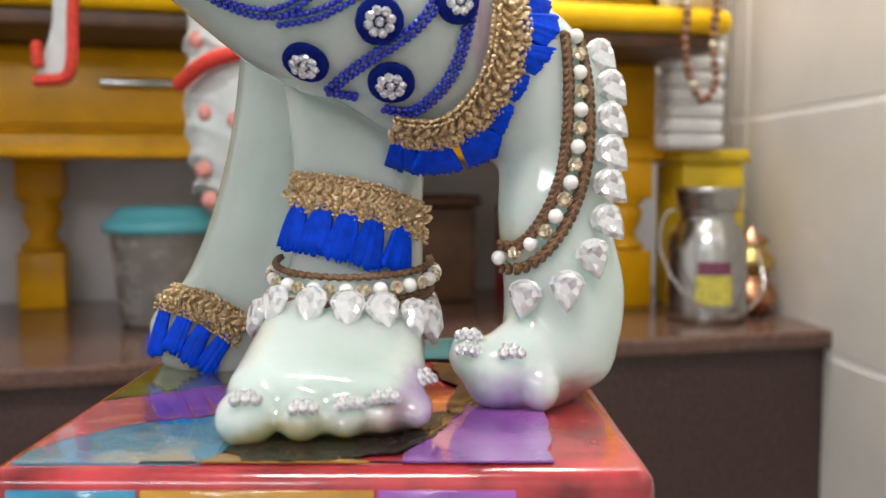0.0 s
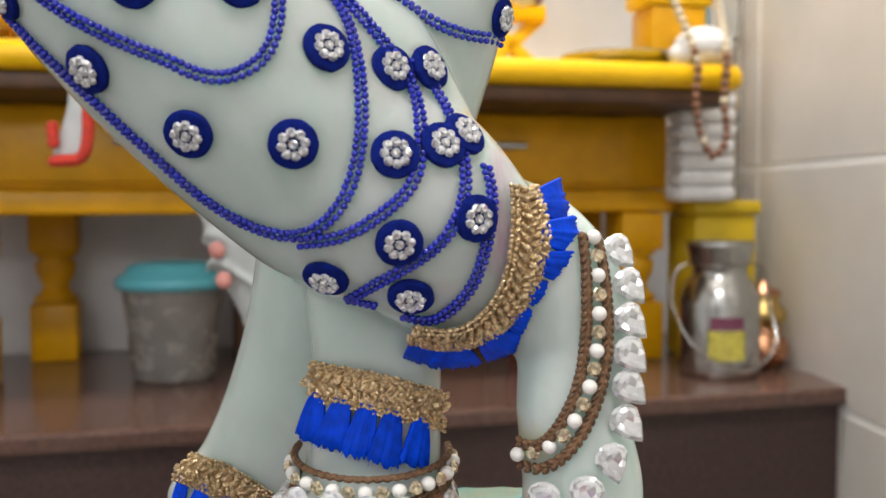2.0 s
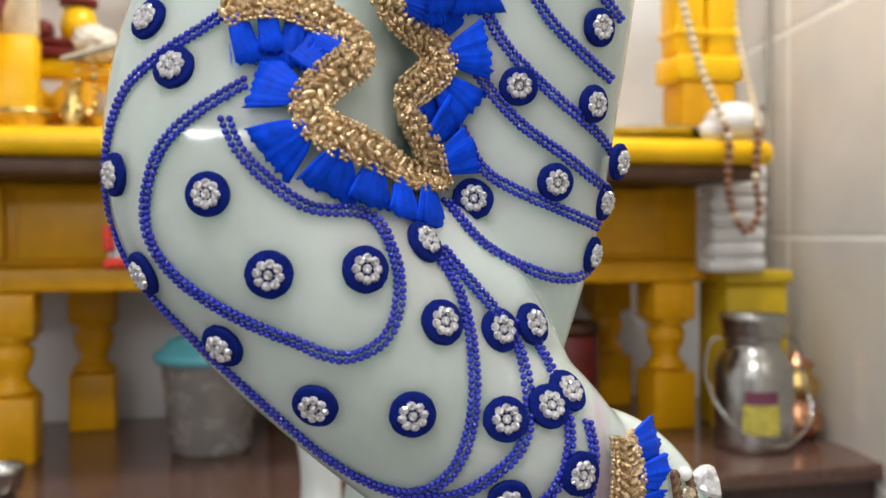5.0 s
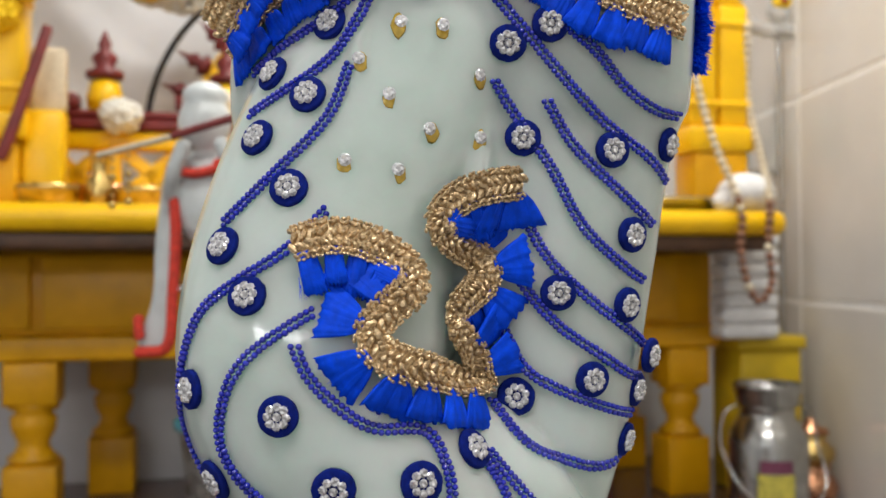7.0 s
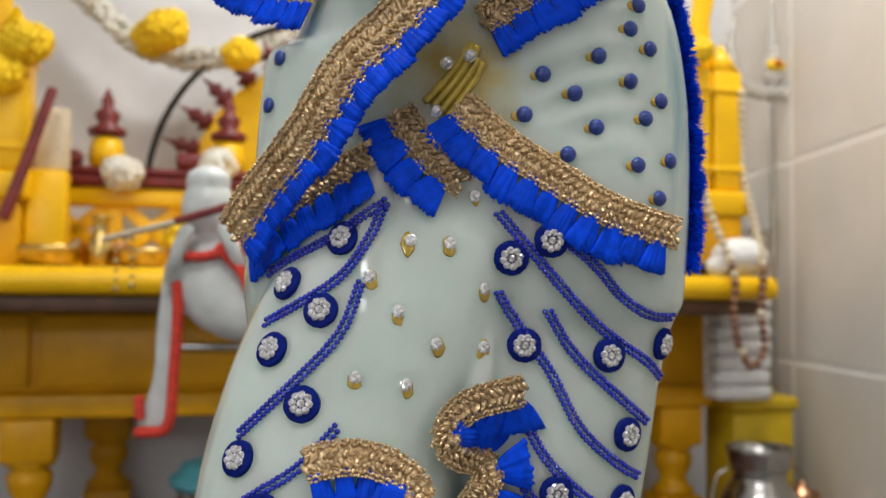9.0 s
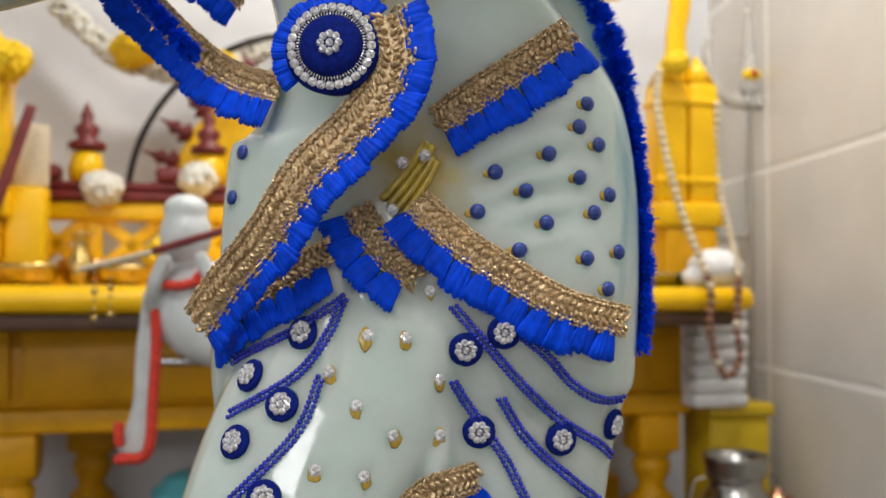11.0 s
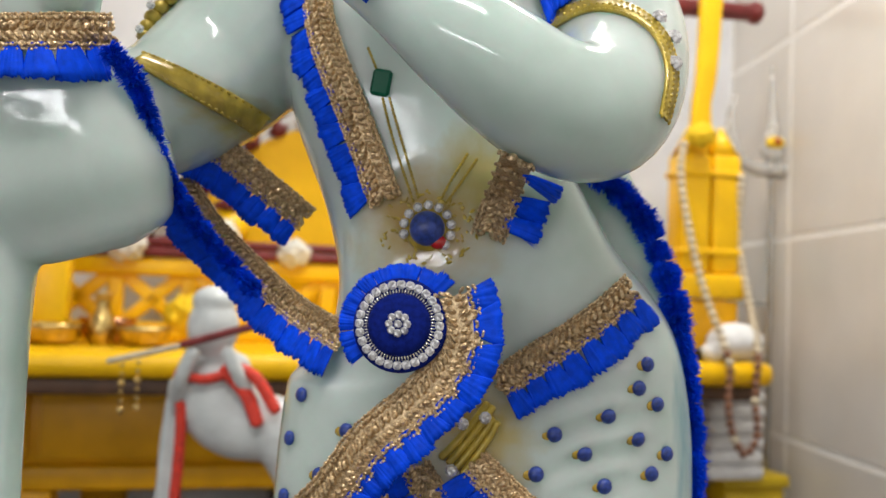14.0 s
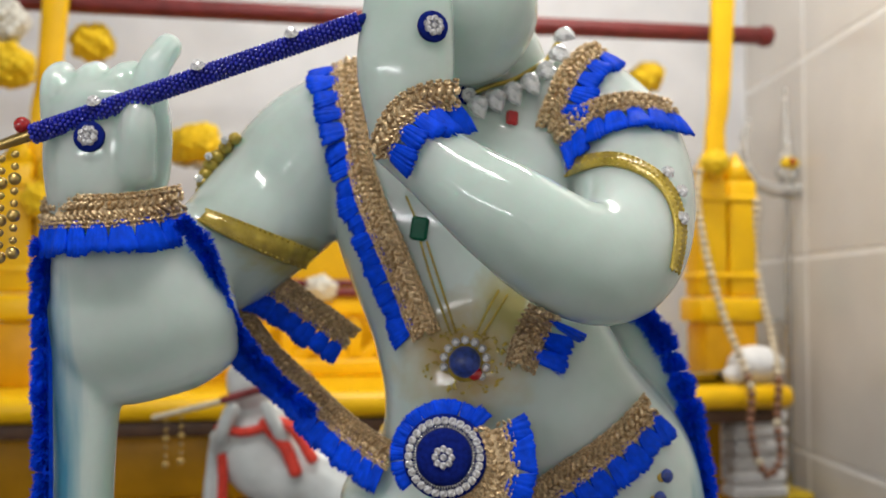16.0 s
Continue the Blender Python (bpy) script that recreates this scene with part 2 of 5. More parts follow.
def smooth_line(points, n):
    """Catmull-Rom curve through the points, n steps each, resampled by its own parameter."""
    P = [Vector(p) for p in points]
    if len(P) < 3:
        return [P[0].lerp(P[-1], i / n) for i in range(n + 1)]
    P = [2 * P[0] - P[1]] + P + [2 * P[-1] - P[-2]]
    out = []
    for i in range(1, len(P) - 2):
        a, b, c, d = P[i - 1:i + 3]
        for k in range(n):
            t = k / n
            out.append(0.5 * ((2 * b) + (c - a) * t + (2 * a - 5 * b + 4 * c - d) * t * t + (3 * b - a - 3 * c + d) * t ** 3))
    out.append(P[-2])
    return out


def even(line, step):
    """The same line at even spacing."""
    out, left = [line[0].copy()], step
    for a, b in zip(line, line[1:]):
        L = (b - a).length
        pos = 0.0
        while L - pos >= left:
            pos += left
            out.append(a.lerp(b, pos / L))
            left = step
        left -= L - pos
    return out


def tube(spine, n=6, seg=24, power=2.0, bm=None, front=Vector((0, -1, 0))):
    """A body along a spine of (x, y, z, half width, half depth), with rounded ends."""
    bm = bm or bmesh.new()
    pts = smooth_line([s[:3] for s in spine], n)
    rad = smooth_line([(s[3], s[4] if len(s) > 4 else s[3], 0) for s in spine], n)
    rings = []
    N = len(pts)
    cap = 3
    for i in range(-cap, N + cap):
        j = min(max(i, 0), N - 1)
        t = (pts[min(j + 1, N - 1)] - pts[max(j - 1, 0)]).normalized()
        side = t.cross(front)
        if side.length < 0.1:
            side = t.cross(Vector((1, 0, 0)))
        side.normalize()
        dep = side.cross(t).normalized()
        ra, rb = rad[j][0], rad[j][1]
        k, off = 1.0, 0.0
        if i < 0 or i >= N:
            q = (-i if i < 0 else i - N + 1) / (cap + 0.35)
            k = math.sqrt(max(1 - q * q, 0.02))
            off = q * min(ra, rb) * 0.8 * (-1 if i < 0 else 1)
        c = pts[j] + t * off
        ring = []
        for s in range(seg):
            a = 2 * math.pi * s / seg
            ca, sa = math.cos(a), math.sin(a)
            ca = math.copysign(abs(ca) ** (2 / power), ca)
            sa = math.copysign(abs(sa) ** (2 / power), sa)
            ring.append(bm.verts.new(c + side * (ra * k * ca) + dep * (rb * k * sa)))
        rings.append(ring)
    for a, b in zip(rings, rings[1:]):
        for s in range(seg):
            bm.faces.new((a[s], a[(s + 1) % seg], b[(s + 1) % seg], b[s]))
    bm.faces.new(list(reversed(rings[0])))
    bm.faces.new(rings[-1])
    bmesh.ops.recalc_face_normals(bm, faces=bm.faces[:])
    return bm


def ball(c, r, bm=None, u=12, v=8, m=None):
    bm = bm or bmesh.new()
    r = (r, r, r) if not isinstance(r, tuple) else r
    bmesh.ops.create_uvsphere(bm, u_segments=u, v_segments=v, radius=1, matrix=Matrix.Translation(c) @ (m or Matrix()) @ Matrix.Diagonal((*r, 1)))
    return bm


def cord(points, r, n=8, seg=8, bm=None):
    return tube([(*p[:3], r) for p in points], n=n, seg=seg, bm=bm)


_t = ball((0, 0, 0), 1.0, None, 7, 5)
_t.verts.ensure_lookup_table()
BLOB_V = np.array([v.co[:] for v in _t.verts])
BLOB_F = [[v.index for v in f.verts] for f in _t.faces]
_t.free()


def blobs(name, spots, material, squash=None):
    """Many small round bodies in one mesh: spots of (centre, radius)."""
    V, F = [], []
    for c, r in spots:
        k = len(V) * len(BLOB_V)
        s = np.array(r if isinstance(r, tuple) else (r, r, r))
        V.append(BLOB_V * s + np.array(c[:]))
        F += [[i + k for i in f] for f in BLOB_F]
    me = bpy.data.meshes.new(name)
    me.from_pydata(np.concatenate(V).tolist(), [], F)
    me.polygons.foreach_set("use_smooth", [True] * len(me.polygons))
    me.materials.append(material)
    return me


ROOM = pose(0, 0, 0, 0, 0, 15)     # the ledge, the cabinet and the back wall share this turn
LEDGE = 0.47

# ---- the setting ----
def structure(name, bm, material, label, m=None, smooth=False):
    ob = part(name, bm, material, None, "", smooth)
    if m is not None:
        ob.matrix_world = m
    return tagged(ob, label, name.split("_")[0], "", "structure")


structure("floor", box(-2.2, 2.0, -1.6, 3.2, -0.1, 0.0, 0), M["floor"], "stone floor of the small shrine room")
structure("ceiling", box(-2.2, 2.0, -1.6, 3.2, 2.65, 2.75, 0), M["plaster"], "white plastered ceiling")
structure("wall_back", box(-2.0, 1.6, 2.17, 2.27, 0.0, 2.65, 0), M["plaster"], "white plastered wall behind the yellow altar", ROOM)
structure("wall_left", box(-2.2, -2.1, -1.6, 3.2, 0, 2.65, 0), M["plaster"], "white plastered side wall")
structure("wall_behind", box(-2.1, 2.0, -1.6, -1.5, 0, 2.65, 0), M["plaster"], "white plastered wall")

# right-hand wall of cream tiles with white joints
WALL = pose(0.675, 1.54, 0, 0, 0, 4.5)
wall_right = structure("wall_right", box(0.0012, 0.12, -3.1, 1.4, 0, 2.65, 0), M["grout"], "wall of cream glazed tiles with white joints", WALL)

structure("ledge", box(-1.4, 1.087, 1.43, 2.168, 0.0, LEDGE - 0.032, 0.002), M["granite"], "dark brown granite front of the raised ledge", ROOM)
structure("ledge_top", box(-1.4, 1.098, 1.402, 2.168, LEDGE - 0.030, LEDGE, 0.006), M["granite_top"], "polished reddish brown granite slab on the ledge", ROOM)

# ---- the marble figure ----
def fuse(ob, voxel, rounds):
    """Joins the overlapping limbs of a carved figure into one softened skin."""
    mod = ob.modifiers.new("fuse", "REMESH")
    mod.mode, mod.voxel_size = "VOXEL", voxel
    mod = ob.modifiers.new("soften", "SMOOTH")
    mod.factor, mod.iterations = 0.5, rounds
    bpy.context.view_layer.update()
    me = bpy.data.meshes.new_from_object(ob.evaluated_get(bpy.context.evaluated_depsgraph_get()))
    ob.modifiers.clear()
    ob.data = me
    me.polygons.foreach_set("use_smooth", [True] * len(me.polygons))


def figure():
    bm = bmesh.new()
    # standing leg, hips, trunk
    tube([(-0.031, 0.352, 0.695, 0.0235, 0.022), (-0.031, 0.359, 0.74, 0.0245, 0.024), (-0.032, 0.362, 0.80, 0.033, 0.032), (-0.034, 0.364, 0.86, 0.053, 0.042),
          (-0.0425, 0.364, 0.92, 0.0735, 0.047), (-0.052, 0.366, 0.98, 0.0945, 0.051), (-0.049, 0.358, 1.03, 0.094, 0.052), (-0.048, 0.359, 1.08, 0.092, 0.052),
          (-0.049, 0.357, 1.11, 0.084, 0.054), (-0.057, 0.347, 1.145, 0.061, 0.048), (-0.068, 0.353, 1.18, 0.056, 0.045), (-0.078, 0.357, 1.23, 0.066, 0.048),
          (-0.073, 0.362, 1.265, 0.072, 0.044), (-0.070, 0.362, 1.29, 0.044, 0.036), (-0.075, 0.357, 1.33, 0.030, 0.03)], 6, 40, 2.7, bm)
    # bent leg crossing in front, to the cuff
    tube([(-0.070, 0.352, 1.01, 0.052), (-0.0985, 0.337, 0.94, 0.052), (-0.1035, 0.322, 0.885, 0.053), (-0.087, 0.316, 0.849, 0.0455), (-0.043, 0.323, 0.801, 0.0395), (-0.020, 0.325, 0.789, 0.037), (0.000, 0.333, 0.772, 0.0325)], 8, 32, 2.2, bm)
    # gathered cloth over the knee
    tube([(-0.052, 0.333, 0.850, 0.032), (-0.038, 0.327, 0.832, 0.031), (-0.022, 0.330, 0.806, 0.029)], 6, 24, 2, bm)
    # its calf and foot on the toes
    tube([(-0.010, 0.338, 0.774, 0.030), (0.022, 0.341, 0.766, 0.028), (0.040, 0.339, 0.742, 0.023), (0.0385, 0.333, 0.716, 0.0195), (0.042, 0.332, 0.690, 0.021), (0.040, 0.330, 0.671, 0.020)], 8, 24, 2, bm)
    tube([(0.043, 0.336, 0.672, 0.018), (0.030, 0.321, 0.668, 0.018, 0.014), (0.016, 0.312, 0.666, 0.012, 0.012)], 6, 20, 2, bm)
    for k in range(4):
        ball((0.032 - 0.008 * k, 0.308 + 0.003 * k, 0.662 + 0.003 * k), (0.0065, 0.008, 0.008), bm)
    # standing foot and toes
    tube([(-0.031, 0.352, 0.705, 0.0225, 0.020), (-0.033, 0.338, 0.684, 0.0255, 0.019), (-0.0345, 0.306, 0.669, 0.0292, 0.0155), (-0.035, 0.281, 0.664, 0.0300, 0.0115)], 6, 28, 2.4, bm)
    for k, r in enumerate((0.0096, 0.0075, 0.0069, 0.0065, 0.0058)):
        ball((-0.0567 + (0, 0.0161, 0.0286, 0.039, 0.0484)[k], 0.2730 + 0.0012 * k * k * 0.5, 0.6612), (r, 0.0115, r * 0.95), bm)
    # drapery behind the legs, down to the base
    tube([(-0.050, 0.382, 0.835, 0.026), (-0.0545, 0.394, 0.763, 0.029), (-0.064, 0.404, 0.713, 0.032), (-0.081, 0.399, 0.675, 0.030, 0.023), (-0.0945, 0.388, 0.657, 0.030, 0.020)], 6, 20, 2, bm)
    # pleats down the front of the skirt
    for k in range(4):
        x = -0.087 + 0.0145 * k
        y = 0.303 + 0.42 * (x + 0.083)
        tube([(x * 0.7 - 0.018, 0.3160, 1.072, 0.0048), (x * 0.9 - 0.006, 0.3085, 1.04, 0.0060), (x, y + 0.001, 1.005, 0.0064), (x, y - 0.003, 0.975, 0.0062), (x - 0.002, y - 0.009, 0.94, 0.0054)], 6, 14, 2, bm)
    # gathered folds over the hip
    for k in range(5):
        z = 1.102 - 0.0135 * k
        tube([(-0.034, 0.3090, z - 0.014, 0.0025), (-0.010, 0.3108, z - 0.002 + 0.001 * (k % 2), 0.0044), (0.012, 0.3165, z + 0.003, 0.0044), (0.029, 0.3305, z + 0.002, 0.0040)], 6, 10, 2, bm)
    # raised far arm, wrist and fist
    tube([(-0.105, 0.365, 1.285, 0.034), (-0.151, 0.362, 1.263, 0.0375), (-0.177, 0.354, 1.233, 0.035), (-0.198, 0.322, 1.206, 0.029), (-0.2275, 0.287, 1.197, 0.027)], 6, 24, 2, bm)
    tube([(-0.2315, 0.285, 1.206, 0.0228, 0.0186), (-0.2336, 0.281, 1.227, 0.0248, 0.0228), (-0.2325, 0.278, 1.2475, 0.0279, 0.0228), (-0.2315, 0.278, 1.268, 0.0269, 0.0207)], 6, 24, 2, bm)
    for k in range(4):
        x = -0.2532 + 0.014 * k
        tube([(x, 0.275, 1.258, 0.0078), (x, 0.271, 1.2786 + 0.004 * (k == 3), 0.0072), (x - 0.001 + 0.002 * k, 0.279, 1.286 + 0.0124 * (k == 3), 0.0062)], 4, 12, 2, bm)
    tube([(-0.215, 0.265, 1.240, 0.0083), (-0.2124, 0.260, 1.258, 0.0078), (-0.214, 0.262, 1.268, 0.0062)], 4, 12, 2, bm)
    # shawl hanging over that wrist
    tube([(-0.2243, 0.288, 1.206, 0.035, 0.025), (-0.218, 0.290, 1.175, 0.0414, 0.025), (-0.213, 0.293, 1.1555, 0.0372, 0.0186)], 6, 28, 2.6, bm)
    tube([(-0.244, 0.288, 1.180, 0.0186, 0.0165), (-0.245, 0.291, 1.118, 0.013, 0.0124), (-0.246, 0.293, 1.046, 0.0124, 0.0124), (-0.246, 0.293, 0.979, 0.0134, 0.0124)], 6, 20, 2.6, bm)
    # near arm folded up to the flute
    tube([(-0.020, 0.352, 1.282, 0.032), (0.000, 0.335, 1.258, 0.030), (0.002, 0.305, 1.228, 0.0275), (-0.010, 0.278, 1.204, 0.027), (-0.030, 0.266, 1.204, 0.025), (-0.058, 0.262, 1.222, 0.022), (-0.086, 0.266, 1.243, 0.0165), (-0.100, 0.272, 1.258, 0.018, 0.016)], 8, 28, 2, bm)
    tube([(-0.098, 0.272, 1.258, 0.018, 0.015), (-0.100, 0.268, 1.285, 0.021, 0.014), (-0.099, 0.268, 1.315, 0.019, 0.013)], 6, 20, 2.4, bm)
    # chin and shoulder
    ball((-0.075, 0.315, 1.325), (0.034, 0.035, 0.037), bm, 20, 14)
    # shawl behind the right-hand side, shoulder to hip
    tube([(-0.005, 0.372, 1.20, 0.0165, 0.014), (0.0155, 0.370, 1.15, 0.0195, 0.014), (0.0245, 0.372, 1.09, 0.020, 0.015), (0.029, 0.368, 1.03, 0.018, 0.015), (0.024, 0.372, 0.99, 0.0135, 0.013)], 6, 18, 2, bm)
    ob = new("marble_statue", mesh_of(bm, "marble_statue", M["marble"]))
    fuse(ob, 0.0019, 5)
    return tagged(ob, "polished greenish-white marble statue of a flute player with crossed legs", "statue")


statue = figure()

# ---- base and support of the figure ----
base = thing("statue_base", pose(0, 0, 0), "square marble base painted in glossy red, violet, blue and ochre patches", "statue base")
part("slab", box(-0.121, 0.056, 0.2445, 0.45, 0.612, 0.654, 0.0050, 4), M["base_red"], base)
pedestal = structure("pedestal", box(-0.115, 0.05, 0.25, 0.445, 0.0, 0.61, 0.004), M["granite"], "plain granite block under the statue")


# ---- the altar cabinet ----
def cabinet():
    t = thing("altar_table", ROOM, "long yellow painted wooden altar table with drawers and turned legs", "table")
    u0, u1, v0, v1 = -1.0, 0.947, 1.527, 2.155
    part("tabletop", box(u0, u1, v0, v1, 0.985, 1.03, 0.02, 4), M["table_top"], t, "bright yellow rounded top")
    # dark colour puts in the shade under the overhanging top
    part("underside", box(u0 + 0.02, u1 - 0.02, v0 + 0.02, v1 - 0.02, 0.958, 0.984, 0.004), M["wood_dark"], t, "dark brown board standing in for the shaded underside")
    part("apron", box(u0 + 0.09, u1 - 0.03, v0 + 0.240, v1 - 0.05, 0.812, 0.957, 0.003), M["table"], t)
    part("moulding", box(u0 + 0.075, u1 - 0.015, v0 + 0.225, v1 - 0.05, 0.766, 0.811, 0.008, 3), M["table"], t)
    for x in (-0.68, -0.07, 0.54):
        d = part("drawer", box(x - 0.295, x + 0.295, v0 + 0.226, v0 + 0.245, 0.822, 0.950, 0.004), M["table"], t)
        h = box(x - 0.068, x + 0.068, v0 + 0.200, v0 + 0.210, 0.886, 0.900, 0.004)
        box(x - 0.060, x - 0.050, v0 + 0.208, v0 + 0.228, 0.889, 0.897, 0.001, bm=h)
        box(x + 0.050, x + 0.060, v0 + 0.208, v0 + 0.228, 0.889, 0.897, 0.001, bm=h)
        part("handle", h, M["steel"], d, "steel bar handle")
    for u, v in ((0.862, 1.80), (-0.385, 1.80), (0.85, 2.08), (-0.28, 2.08)):
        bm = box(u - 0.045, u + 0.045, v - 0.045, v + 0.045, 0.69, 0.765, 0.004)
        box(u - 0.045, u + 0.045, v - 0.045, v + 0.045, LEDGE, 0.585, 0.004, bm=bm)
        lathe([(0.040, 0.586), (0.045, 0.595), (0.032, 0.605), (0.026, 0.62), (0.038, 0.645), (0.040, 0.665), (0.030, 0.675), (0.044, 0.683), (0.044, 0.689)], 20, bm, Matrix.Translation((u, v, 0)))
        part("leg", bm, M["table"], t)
    return t


cabinet()

# ---- ornaments glued on the figure ----
from mathutils.bvhtree import BVHTree
SKIN = BVHTree.FromPolygons([v.co[:] for v in statue.data.vertices], [p.vertices[:] for p in statue.data.polygons])
FRONT = Vector((0, -1, 0))


def lay(p, lift=0.0):
    """A place on the figure's skin: (x, z) is laid on from the front, (x, y, z) hangs free. Gives the place and its outward normal."""
    if len(p) == 3 and p[1] is not None:
        return Vector(p), Vector((-0.15, -0.97, 0.15)).normalized()
    x, z = p[0], p[-1]
    hit, nor, _, _ = SKIN.ray_cast(Vector((x, -0.5, z)), Vector((0, 1, 0)))
    if hit is None:
        hit, nor, _, _ = SKIN.find_nearest(Vector((x, 0.335, z)))
        hit = Vector((x, hit.y, z))
    if nor.y > -0.25:
        nor = (nor + FRONT * 0.6).normalized()
    return hit + nor * lift, nor


def laid_line(points, step, lift=0.0, soften=4):
    """Even places along a line laid on the skin, with normals."""
    free = len(points[0]) == 3
    if free:
        line = even(smooth_line(points, 14), step)
        P, N = [v for v in line], [lay(tuple(v))[1] for v in line]
        if len(points) == 5 and abs(points[0][1] - points[-1][1]) < 0.004:   # a cuff bends round its wrist
            mid = (line[0] + line[-1]) / 2 + Vector((0, 0.012, 0))
            N = [Vector((v.x - mid.x, v.y - mid.y, 0.1 * (mid - v).length)).normalized() for v in line]
    else:
        line = even([Vector((v.x, 0, v.y)) for v in smooth_line([(a, b, 0) for a, b in points], 14)], step)
        got = [lay((v.x, v.z)) for v in line]
        P, N = [g[0] for g in got], [g[1] for g in got]
    for _ in range(soften):
        P = [P[0]] + [(P[i - 1] + 2 * P[i] + P[i + 1]) / 4 if not free else P[i] for i in range(1, len(P) - 1)] + [P[-1]]
        N = [N[0]] + [(N[i - 1] + 2 * N[i] + N[i + 1]).normalized() for i in range(1, len(N) - 1)] + [N[-1]]
    P = [p + n * lift for p, n in zip(P, N)]
    T = [(P[min(i + 1, len(P) - 1)] - P[max(i - 1, 0)]).normalized() for i in range(len(P))]
    return P, N, T


def axes(n, up, c):
    """Pose at c with z along n and y as near to up as can be."""
    x = up.cross(n)
    if x.length < 1e-4:
        x = Vector((1, 0, 0)).cross(n)
    x.normalize()
    y = n.cross(x)
    m = Matrix((x, y, n)).transposed().to_4x4()
    m.translation = c
    return m


def gem_mesh(name, r, h, material, seg=8):
    """A round stone with a flat table and cut sides."""
    bm = lathe([(r * 0.55, -h * 0.2), (r, h * 0.25), (r * 0.62, h)], seg)
    return mesh_of(bm, name, material, False)


def drop_mesh(name, L, W, H, material):
    """A cut teardrop stone; its tip points to -y."""
    bm = bmesh.new()
    rings = []
    for k, h in ((0.5, -0.2), (0.97, 0.0), (1.0, 0.3), (0.78, 0.85), (0.52, 1.0)):
        ring = []
        for i in range(12):
            a = 2 * math.pi * i / 12 + math.pi / 2
            y = math.sin(a)
            w = math.cos(a) * (1.0 if y > 0 else (1 + y) ** 0.38 if y > -0.999 else 0)
            ring.append(bm.verts.new((W / 2 * k * w, L / 2 * k * (y * 0.62 if y > 0 else y * 1.25), H * h)))
        rings.append(ring)
    for a, b in zip(rings, rings[1:]):
        for i in range(12):
            bm.faces.new((a[i], a[(i + 1) % 12], b[(i + 1) % 12], b[i]))
    bm.faces.new(list(reversed(rings[0])))
    bm.faces.new(rings[-1])
    bmesh.ops.remove_doubles(bm, verts=bm.verts[:], dist=1e-6)
    return mesh_of(bm, name, material, False)


def piece(name, data, parent, m):
    ob = new(name, data)
    ob.parent = parent
    ob.matrix_local = m
    return ob


BEAD = mesh_of(ball((0, 0, 0), (0.00118, 0.00118, 0.00106), None, 8, 6), "bead", M["blue_bead"])
GEM = gem_mesh("gem", 0.00160, 0.0015, M["gem"])
GEM_BIG = gem_mesh("gem", 0.0026, 0.0022, M["gem"], 9)
PEARL = mesh_of(ball((0, 0, 0), 0.0026, None, 14, 10), "pearl", M["pearl"])
CHAMP = gem_mesh("cut_stone", 0.0026, 0.0022, M["champagne"], 9)
DROP = drop_mesh("crystal_drop", 0.0152, 0.0116, 0.0038, M["crystal"])


def bead_string(points, rows=2):
    """Rows of blue beads glued side by side along a line."""
    P, N, T = laid_line(points, 0.00206, 0.0008)
    s = thing("bead_string", Matrix(), "strand of shiny dark blue seed beads glued on the marble", "bead string", "blue bead strands")
    for i, (p, n, t) in enumerate(zip(P, N, T)):
        b = n.cross(t).normalized()
        for k in range(rows):
            off = b * ((k - (rows - 1) / 2) * 0.0023) + t * (0.00103 * (k % 2)) + b * random.uniform(-1, 1) * 0.00012
            piece("bead", BEAD, s, Matrix.Translation(p + off))


def flower_patch(p, r=0.0074):
    c, n = lay(p)
    near = [lay((p[0] + dx, p[1] + dz))[1] for dx, dz in ((0.005, 0), (-0.005, 0), (0, 0.005), (0, -0.005))]
    n = sum(near, n * 2).normalized()
    s = thing("flower_patch", axes(n, Vector((0, 0, 1)), c + n * 0.0004), "round dark blue velvet patch with a flower of clear rhinestones", "flower patch", "rhinestone flower patches")
    bm = lathe([(r * 0.985, -0.0006), (r, 0.0006), (r * 0.985, 0.0011), (r * 0.93, 0.0014), (r * 0.45, 0.0016), (0, 0.0016)], 30)
    for v in bm.verts:
        v.co.xy *= 1 + 0.035 * noise.noise(Vector((v.co.x * 900 + p[0] * 5000, v.co.y * 900, p[1] * 3000)))
    part("velvet_disc", bm, M["blue_felt"], s, "dark blue velvet disc")
    turn = random.uniform(0, 1)
    for k in range(8):
        a = 2 * math.pi * (k + turn) / 8
        piece("petal_stone", GEM, s, Matrix.Translation((math.cos(a) * r * 0.46, math.sin(a) * r * 0.46, 0.0017)) @ Matrix.Rotation(a, 4, "Z") @ Matrix.Rotation(random.uniform(-0.25, 0.25), 4, "X"))
    piece("centre_stone", GEM, s, Matrix.Translation((0, 0, 0.0017)))
    return s


def strip(bm, P, A, w0, w1, N, thick):
    """A flat band between the lines P + A*w0 and P + A*w1."""
    rows = []
    for p, a, n in zip(P, A, N):
        rows.append([bm.verts.new(p + a * w0), bm.verts.new(p + a * w0 + n * thick), bm.verts.new(p + a * w1 + n * thick), bm.verts.new(p + a * w1)])
    for a, b in zip(rows, rows[1:]):
        for i in range(4):
            bm.faces.new((a[i], a[(i + 1) % 4], b[(i + 1) % 4], b[i]))
    bm.faces.new(rows[0])
    bm.faces.new(list(reversed(rows[-1])))


